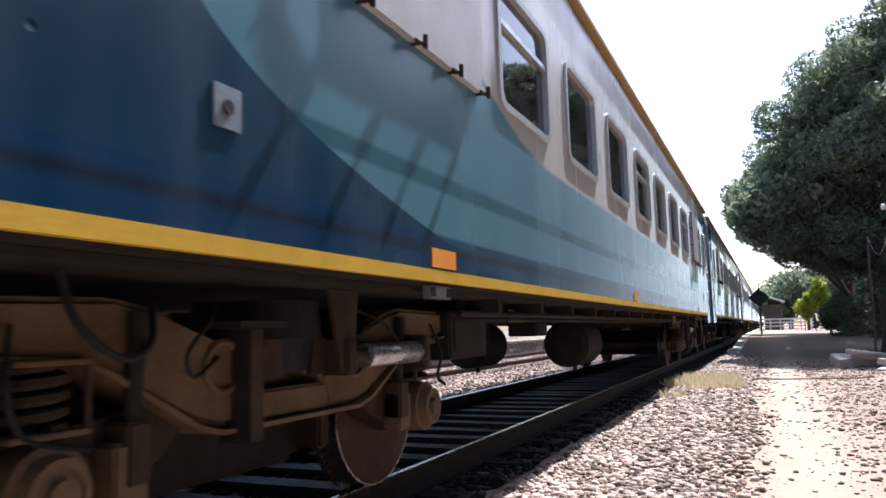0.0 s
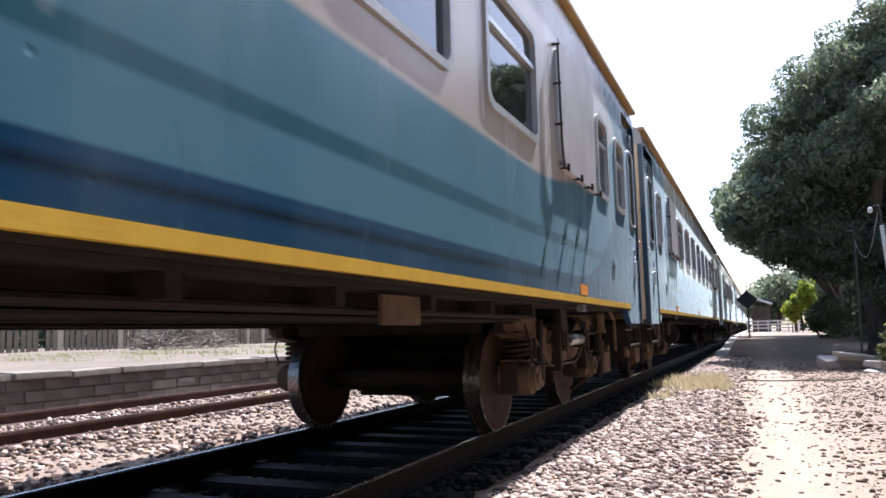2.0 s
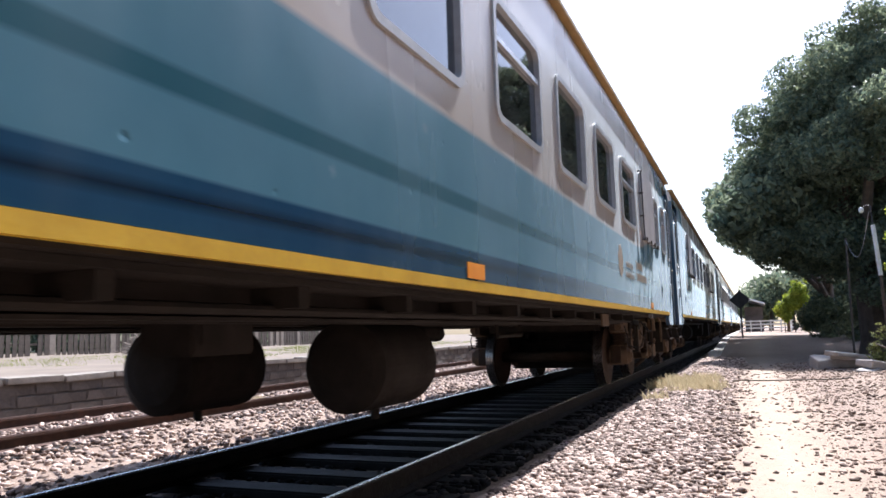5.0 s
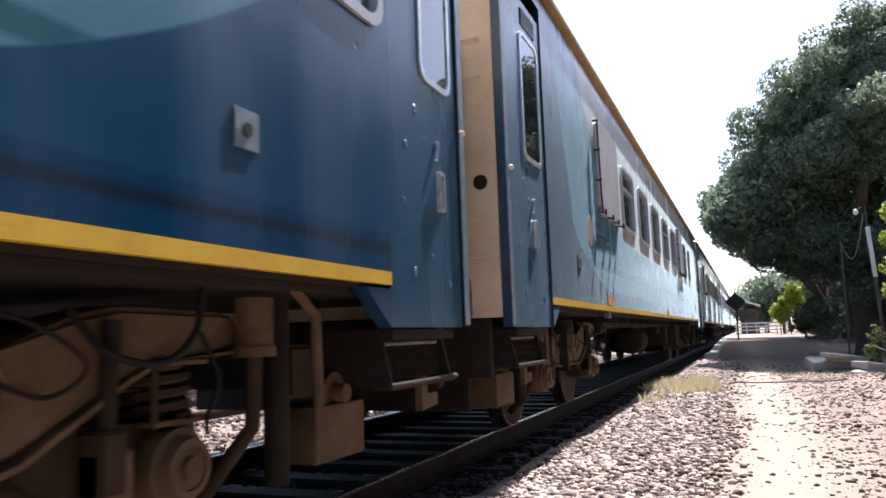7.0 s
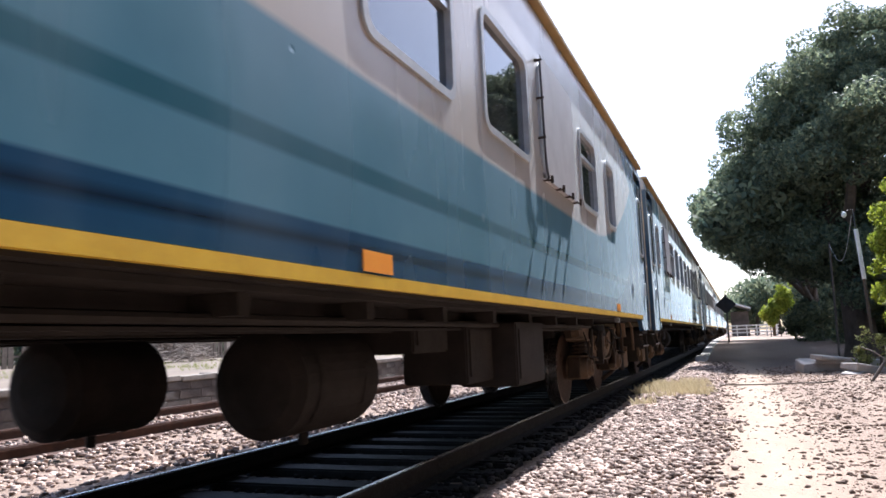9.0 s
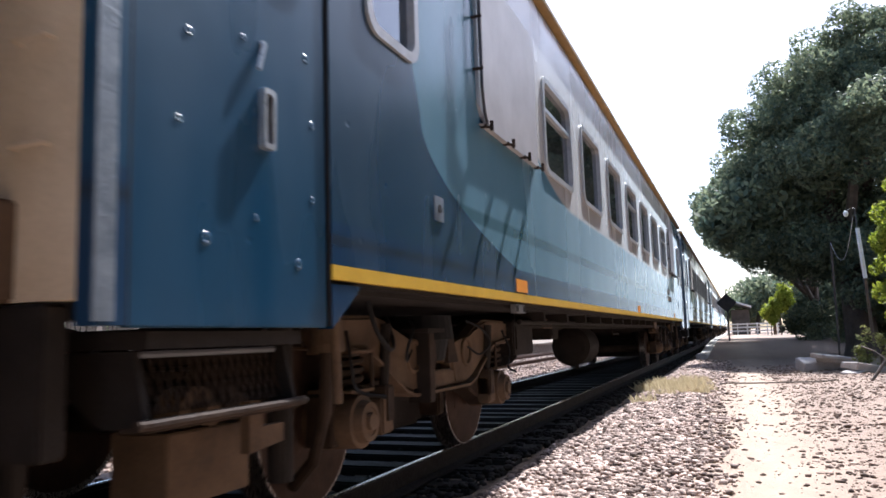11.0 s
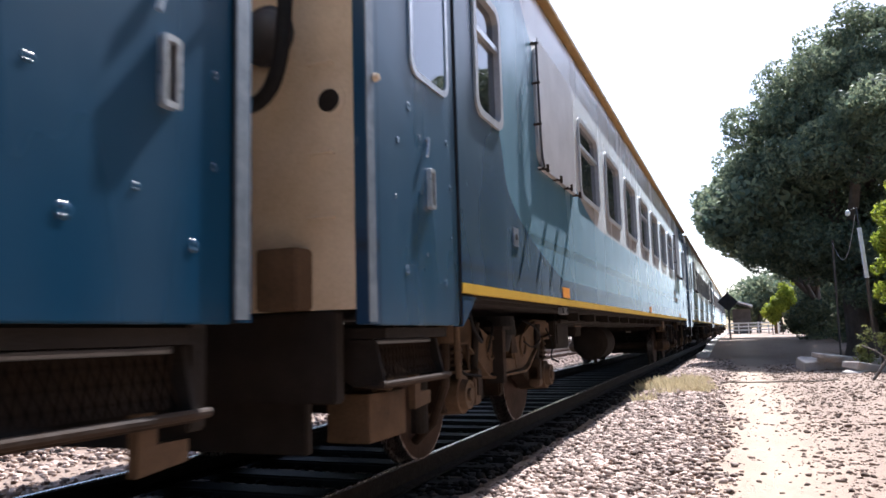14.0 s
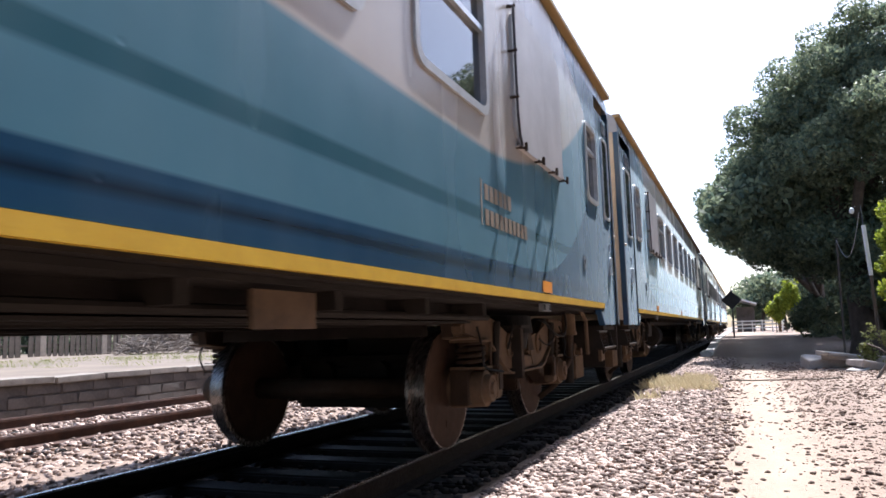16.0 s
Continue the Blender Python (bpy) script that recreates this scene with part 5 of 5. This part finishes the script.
tree("dark green tree leaning over the platform ramp", (3.6, 41.0, -0.1), 0.32, 6.0,
     [(0.5, 26.0, 4.5, 1.0, 0.7), (1.3, 29.5, 5.2, 1.5, 1.0), (0.3, 33.0, 5.7, 1.7, 1.4), (2.8, 33.0, 6.0, 2.3, 1.8), (0.6, 38.0, 6.3, 2.0, 1.5), (3.2, 38.0, 6.6, 2.6, 2.0), (0.9, 43.5, 6.7, 2.1, 1.7), (3.8, 44.0, 7.0, 2.8, 2.2), (1.2, 49.5, 7.1, 2.3, 1.8), (4.6, 50.0, 7.2, 3.0, 2.3)],
     110000, 0.15, LEAF, 17, (0.45, 0.9))


def bush(name, label, lobes, count, size, mat, seed, clump=(0.2, 0.45)):
    rnd = random.Random(seed)
    t = empty(name, label, "bush")
    bm = bmesh.new()
    cl = []
    for lx, ly, lz, rx, rz in lobes:
        cyl(bm, (lx, ly, -0.2), (lx, ly, lz), 0.05, 0.02, 6)
        for i in range(int(14 + 10 * rx * rz)):
            d = Vector((rnd.gauss(0, 1), rnd.gauss(0, 1), rnd.gauss(0, 1))).normalized() * rnd.uniform(0.5, 1.0)
            s = rnd.uniform(*clump)
            cl.append((lx + d.x * rx, ly + d.y * rx, lz + d.z * rz, s, s))
    part("stems", bm, BARK, t)
    leaf_cloud("foliage", cl, count, size, mat, t, seed)
    return t


bush("cypress_bush", "tall bright green cypress bush beside the path", [(3.15, 17.0, 2.9, 0.42, 1.0), (3.2, 17.1, 1.9, 0.55, 0.9), (3.35, 17.0, 1.0, 0.5, 0.8), (3.9, 17.3, 2.3, 0.6, 1.7)], 14000, 0.055, LEAF_BRIGHT, 4, (0.14, 0.28))
bush("creeper_bush", "bright green creeper over a fence post", [(2.3, 62.0, 1.9, 0.45, 0.9), (3.0, 62.0, 3.0, 0.6, 1.2), (3.7, 62.3, 2.7, 0.8, 1.7), (4.3, 62.0, 1.5, 0.8, 1.4)], 9000, 0.12, LEAF_BRIGHT, 5)
bush("dark_undergrowth", "dark shaded undergrowth below the trees", [(4.6, 29.5, 1.3, 1.5, 1.5), (6.2, 28.5, 1.5, 1.7, 1.7), (8.2, 27.0, 1.5, 1.9, 1.7), (5.0, 37.0, 1.4, 1.8, 1.6), (3.4, 40.0, 1.0, 1.2, 1.0), (4.6, 44.0, 1.6, 1.8, 1.8)], 34000, 0.11, LEAF, 6, (0.35, 0.6))
bush("leafy_weed", "tall thin weed at the edge of the rubble", [(2.52, 18.2, 0.45, 0.16, 0.55), (2.75, 18.0, 0.35, 0.14, 0.45), (2.36, 18.1, 0.15, 0.12, 0.3)], 620, 0.042, GRASS_GREEN, 7, (0.06, 0.12))


def back_trees():
    for i, (x, y, s) in enumerate(((1.8, 84, 1.0), (4.2, 88, 1.15), (6.8, 82, 1.2), (0.2, 96, 0.8))):
        tree("distant green tree behind the platform end", (x, y, 0.2), 0.22, 5 * s, [(x, y, 4.2 * s, 2.0 * s, 1.7 * s), (x + 1.4, y + 1, 3.4 * s, 1.7 * s, 1.5 * s)], 3500, 0.26, LEAF, 20 + i)


back_trees()


def grove():
    """Slender trunks with dark crowns behind the far platform."""
    rnd = random.Random(9)
    first = None
    for i in range(70):
        x, y = rnd.uniform(-62, -34), 12 + 1.05 * i + rnd.uniform(-0.5, 0.5)
        if x > -44 and 22 < y < 34:
            x -= 10
        if first is None:
            first = empty("tree", "slender dark trunk in the grove behind the far platform", "tree", "grove")
            bm = bmesh.new()
            cyl(bm, (0, 0, -0.3), (0.2, 0, 9.0), 0.16, 0.08, 8)
            part("trunk", bm, BARK, first)
            cl = [(rnd.uniform(-1.4, 1.4), rnd.uniform(-1.4, 1.4), rnd.uniform(4.2, 9.5), rnd.uniform(0.6, 1.2), 0.8) for _ in range(22)]
            leaf_cloud("crown", cl, 2600, 0.24, LEAF, first, 31)
            first.matrix_basis = pose(x, y, 0.3)
        else:
            copy_thing(first, pose(x, y, 0.3, 0, 0, rnd.uniform(0, 360)))
    bush("grove_undergrowth", "dark undergrowth at the foot of the grove", [(-46 - 10 * rnd.random(), 8 + 3.2 * i, 1.3, 2.4, 2.0) for i in range(26)], 26000, 0.2, LEAF, 10, (0.6, 1.1))


grove()


def branch_heap():
    rnd = random.Random(12)
    bm = bmesh.new()
    for i in range(520):
        a, r = rnd.uniform(0, 6.283), rnd.random() ** 0.6 * 2.1
        x, y = r * math.cos(a), r * math.sin(a)
        z = max(0.03, 1.9 * (1 - (r / 2.3) ** 1.5) * rnd.uniform(0.3, 1.0))
        d = Vector((rnd.gauss(0, 1), rnd.gauss(0, 1), rnd.gauss(0, 0.35))).normalized() * rnd.uniform(0.3, 0.9)
        c = Vector((x, y, z))
        cyl(bm, c - d, c + d, rnd.uniform(0.012, 0.035), 0.006, 5)
    ob = part("branch_heap", bm, TWIG)
    ob.matrix_basis = pose(-24.4, 26.6, 0.38)
    tagged(ob, "heap of dry cut branches on the far platform", "brushwood", "", "stuff")


branch_heap()


def grass_tuft(name, places, mat, label, blade, spread):
    rnd = random.Random(len(places))
    v, f = [], []
    for x, y, z, n in places:
        for i in range(n):
            a = rnd.uniform(0, 6.283)
            r = rnd.random() ** 0.7 * spread
            bx, by = x + r * math.cos(a), y + r * math.sin(a)
            h = blade * rnd.uniform(0.4, 1.2)
            lean = Vector((rnd.gauss(0, 0.5), rnd.gauss(0, 0.5), 1)).normalized() * h
            w = 0.006 + 0.01 * blade
            k = len(v)
            v += [(bx - w, by, z), (bx + w, by, z), (bx + lean.x * 0.6 + w * 0.5, by + lean.y * 0.6, z + lean.z * 0.6), (bx + lean.x, by + lean.y, z + lean.z * 0.9)]
            f += [(k, k + 1, k + 2), (k, k + 2, k + 3)]
    ob = mesh_object(name, v, f, mat)
    return tagged(ob, label, "grass", "", "stuff")


rnd = random.Random(21)
grass_tuft("dry_grass", [(-1.2 + rnd.gauss(0, 0.28), 14.2 + rnd.gauss(0, 0.9), -0.19, 60) for _ in range(34)], GRASS, "tuft of dry straw-coloured grass beside the track", 0.22, 0.2)
grass_tuft("far_grass", [(rnd.uniform(-24, -12), rnd.uniform(12, 40), 0.38, 26) for _ in range(240)], GRASS_GREEN, "thin green and dry grass on the far platform", 0.16, 0.5)
grass_tuft("leaf_litter", [(-7.9, 10.6, -0.17, 160)], GRASS, "small heap of yellow dry leaves between the rails", 0.1, 0.16)


# ---- ahead: the near platform's end, sign, fence, rubble ----
def near_platform():
    pl = empty("near_platform", "low platform end with a pale edge, rising from a ramp", "platform")
    tagged(pl, kind="structure")
    ys = [28, 31, 35, 40, 46, 60, 80, 120, 200]
    zs = [-0.20, -0.08, 0.06, 0.18, 0.24, 0.25, 0.25, 0.25, 0.25]
    v, f = [], []
    for y, z in zip(ys, zs):
        v += [(-1.40, y, -0.3), (-1.40, y, z + 0.02), (-1.0, y, z + 0.02), (2, y, z), (9, y, z)]
    for i in range(len(ys) - 1):
        for j in range(4):
            f.append((5 * i + j, 5 * i + j + 1, 5 * i + j + 6, 5 * i + j + 5))
    mesh_object("platform_surface", v, f, GROUND, pl)
    v, f = [], []
    for y, z in zip(ys, zs):
        v += [(-1.45, y, -0.3), (-1.45, y, z + 0.06), (-1.12, y, z + 0.06), (-1.12, y, z - 0.05)]
    for i in range(len(ys) - 1):
        for j in range(3):
            f.append((4 * i + j, 4 * i + j + 1, 4 * i + j + 5, 4 * i + j + 4))
    f.append((0, 1, 2, 3))
    mesh_object("platform_edge", v, f, RUBBLE, pl)
    bm = bmesh.new()
    box(bm, -1.48, -1.14, 27.2, 28.4, -0.24, 0.02, 0.04)
    part("end_block", bm, RUBBLE, pl, "whitish broken end block")


near_platform()


def sign():
    s = empty("railway_sign", "dark diamond-shaped sign on a thin post", "sign")
    part("post", cyl(bmesh.new(), (-0.51, 42, 0.1), (-0.51, 42, 2.75), 0.045, seg=10), SIGNBACK, s)
    bm = bmesh.new()
    c = Vector((-0.53, 41.94, 2.22))
    a = [bm.verts.new(c + Vector(o)) for o in ((0.52, 0, 0), (0, 0, 0.5), (-0.52, 0, 0), (0, 0, -0.5))]
    b = [bm.verts.new(c + Vector(o) + Vector((0, 0.02, 0))) for o in ((0.52, 0, 0), (0, 0, 0.5), (-0.52, 0, 0), (0, 0, -0.5))]
    bm.faces.new(a)
    bm.faces.new(b[::-1])
    for i in range(4):
        bm.faces.new((a[i], b[i], b[(i + 1) % 4], a[(i + 1) % 4]))
    part("board", bm, SIGNBACK, s, "dark diamond board")


sign()


def fence():
    fe = empty("white_fence", "white wooden rail fence across the platform end", "fence")
    for i in range(6):
        x = -0.9 + 0.78 * i
        part("post", box(bmesh.new(), x - 0.05, x + 0.05, 67.95, 68.05, 0.1, 1.28, 0.01), WHITE, fe)
    for z in (0.62, 0.92, 1.2):
        part("board", box(bmesh.new(), -1.0, 3.15, 67.9, 67.945, z - 0.055, z + 0.055, 0.006), WHITE, fe)
    po = empty("gate_post", "stout brown gate post", "post")
    part("post", box(bmesh.new(), 2.62, 2.86, 66.8, 67.0, 0.1, 3.0, 0.02), RUSTPALE, po)


fence()


def shelter():
    sh = empty("platform_shelter", "far station shelter with a pale sloping roof", "shelter")
    bm = bmesh.new()
    box(bm, -0.6, 1.0, 76, 84, 0.2, 2.6)
    part("wall", bm, MASONRY, sh)
    bm = prism(bmesh.new(), [(74, 2.75), (86, 2.75), (86, 2.9), (74, 2.9)], -0.9, 1.2)
    for vv in bm.verts:
        vv.co.z += (1.2 - vv.co.x) * 0.35
    part("roof", bm, WHITE, sh, "pale sloping roof")


shelter()


def slab(bm, x, y, z, sx, sy, sz, rx, ry, rz):
    m = pose(x, y, z, rx, ry, rz)
    r = bmesh.ops.create_cube(bm, size=1.0, matrix=m @ Matrix.Diagonal((sx, sy, sz, 1)))
    for vv in r["verts"]:
        vv.co += Vector((noise.noise(vv.co * 3.1), noise.noise(vv.co * 2.7 + Vector((5, 0, 0))), noise.noise(vv.co * 3.7))) * 0.08
    edges = list({e for v in r["verts"] for e in v.link_edges})
    bmesh.ops.bevel(bm, geom=edges, offset=0.02, segments=1, affect="EDGES")
    return bm


def rubble():
    rnd = random.Random(3)
    for i, (x, y, z, sx, sy, sz, a, b, c) in enumerate(((1.75, 19.2, -0.02, 1.0, 0.8, 0.24, 2, -3, 8), (2.15, 19.0, 0.08, 1.1, 0.7, 0.16, -3, 4, -6), (1.9, 18.8, 0.16, 0.7, 0.5, 0.08, 3, 5, 20), (2.45, 18.0, -0.05, 0.8, 0.6, 0.14, 6, 10, 30), (1.6, 20.2, -0.05, 0.7, 0.7, 0.2, 0, 3, -10), (2.75, 18.6, 0.0, 0.7, 0.5, 0.2, -5, 3, 12), (2.2, 17.7, -0.12, 0.5, 0.4, 0.1, 4, -8, 50))):
        ob = slab(bmesh.new(), x, y, z, sx, sy, sz, a, b, c)
        ob = part("concrete_slab", ob, RUBBLE)
        tagged(ob, "broken pale concrete slab lying on the ground", "rubble", "rubble heap")


rubble()


def stump():
    st = empty("fallen_branch", "gnarled dead root and branches on the ground", "branch")
    rnd = random.Random(8)
    bm = bmesh.new()
    tube(bm, [(2.72, 15.4, -0.15), (2.77, 15.5, 0.2), (2.85, 15.6, 0.55), (2.92, 15.6, 0.95)], 0.1, 10)
    for i in range(11):
        p = Vector((2.85 + rnd.uniform(-0.2, 0.3), 15.3 + rnd.uniform(-0.3, 0.3), rnd.uniform(-0.1, 0.5)))
        pts = [p]
        d = Vector((rnd.gauss(0.0, 0.4), rnd.gauss(-0.1, 0.5), rnd.gauss(0, 0.35)))
        for k in range(3):
            d += Vector((rnd.gauss(0, 0.2), rnd.gauss(0, 0.2), rnd.gauss(-0.08, 0.2)))
            q = pts[-1] + d * 0.32
            q.z = max(q.z, -0.16)
            pts.append(q)
        part("branch", tube(bmesh.new(), pts, rnd.uniform(0.012, 0.028), 6), TWIG, st)
    part("root", bm, TWIG, st)


stump()


def stick():
    pts = [(-0.85 + 0.2 * i, 15.2 + 0.10 * math.sin(i * 0.9) + 0.015 * i, height(-0.85 + 0.2 * i, 15.2) + 0.018) for i in range(13)]
    ob = part("dry_stick", tube(bmesh.new(), curved(pts, 3), 0.013, 6), TWIG)
    tagged(ob, "long thin dry stick lying across the path", "stick")


stick()


def lamp_post():
    lp = empty("lamp_post", "thin pole with a small white lamp and slack cable", "street lamp")
    part("pole", cyl(bmesh.new(), (2.74, 19.0, 1.9), (2.68, 19.0, 3.05), 0.045, seg=10), WHITE, lp, "white pole section")
    part("stand", cyl(bmesh.new(), (2.80, 19.02, -0.2), (2.74, 19.02, 1.9), 0.035, seg=10), BARK, lp)
    part("arm", tube(bmesh.new(), [(2.68, 19.0, 3.05), (2.66, 19.0, 3.52), (2.52, 18.95, 3.48)], 0.012, 6), SIGNBACK, lp)
    bm = bmesh.new()
    bmesh.ops.create_uvsphere(bm, u_segments=14, v_segments=10, radius=0.055, matrix=Matrix.Translation((2.47, 18.95, 3.40)) @ Matrix.Diagonal((1, 1, 1.3, 1)))
    part("lamp_head", bm, WHITE, lp, "small white lamp head")
    th = empty("cable_pole", "thin grey pole carrying a cable", "pole")
    part("pole", cyl(bmesh.new(), (2.62, 24.0, -0.2), (2.67, 24.0, 3.3), 0.03, seg=8), BARK, th)
    pts = []
    for i in range(13):
        s = i / 12
        pts.append((2.66 * (1 - s) + 2.62 * s, 24.0 - 5.0 * s, 3.25 * (1 - s) + 3.35 * s - 0.75 * math.sin(math.pi * s)))
    part("cable", tube(bmesh.new(), pts, 0.008, 6), GREY_COVER, th, "slack pale cable")


lamp_post()


# ---- motion ----
def way(t):
    """Metres run by the train after t seconds; it gathers speed slowly."""
    slack = float(np.interp(t, (0, 1.5, 2.0, 2.5, 4.0, 6.5, 7.5, 15.0, 15.5, 16.0), (0.36, 0.33, 0.08, 0.0, 0.0, -0.08, 0.0, 0.0, -0.19, -0.19)))
    return 5.0306 * t + 0.09611 * t * t - 0.000709 * t ** 3 - slack


def motions():
    steps = [0.5 * i for i in range(33)]
    turns = [i / 15 for i in range(241)]
    for k, coach in enumerate(COACHES):
        walk(coach, [(t, pose(TRACK_X, -0.936 + PITCH * k - way(t), 0)) for t in steps])
        for bg in [o for o in coach.children if o.name.startswith("bogie")]:
            for ws in [o for o in bg.children if o.name.startswith("wheelset")]:
                y = ws.location.y
                walk(ws, [(t, pose(0, y, 0.457, math.degrees(way(t) / 0.457) % 360)) for t in turns])


motions()
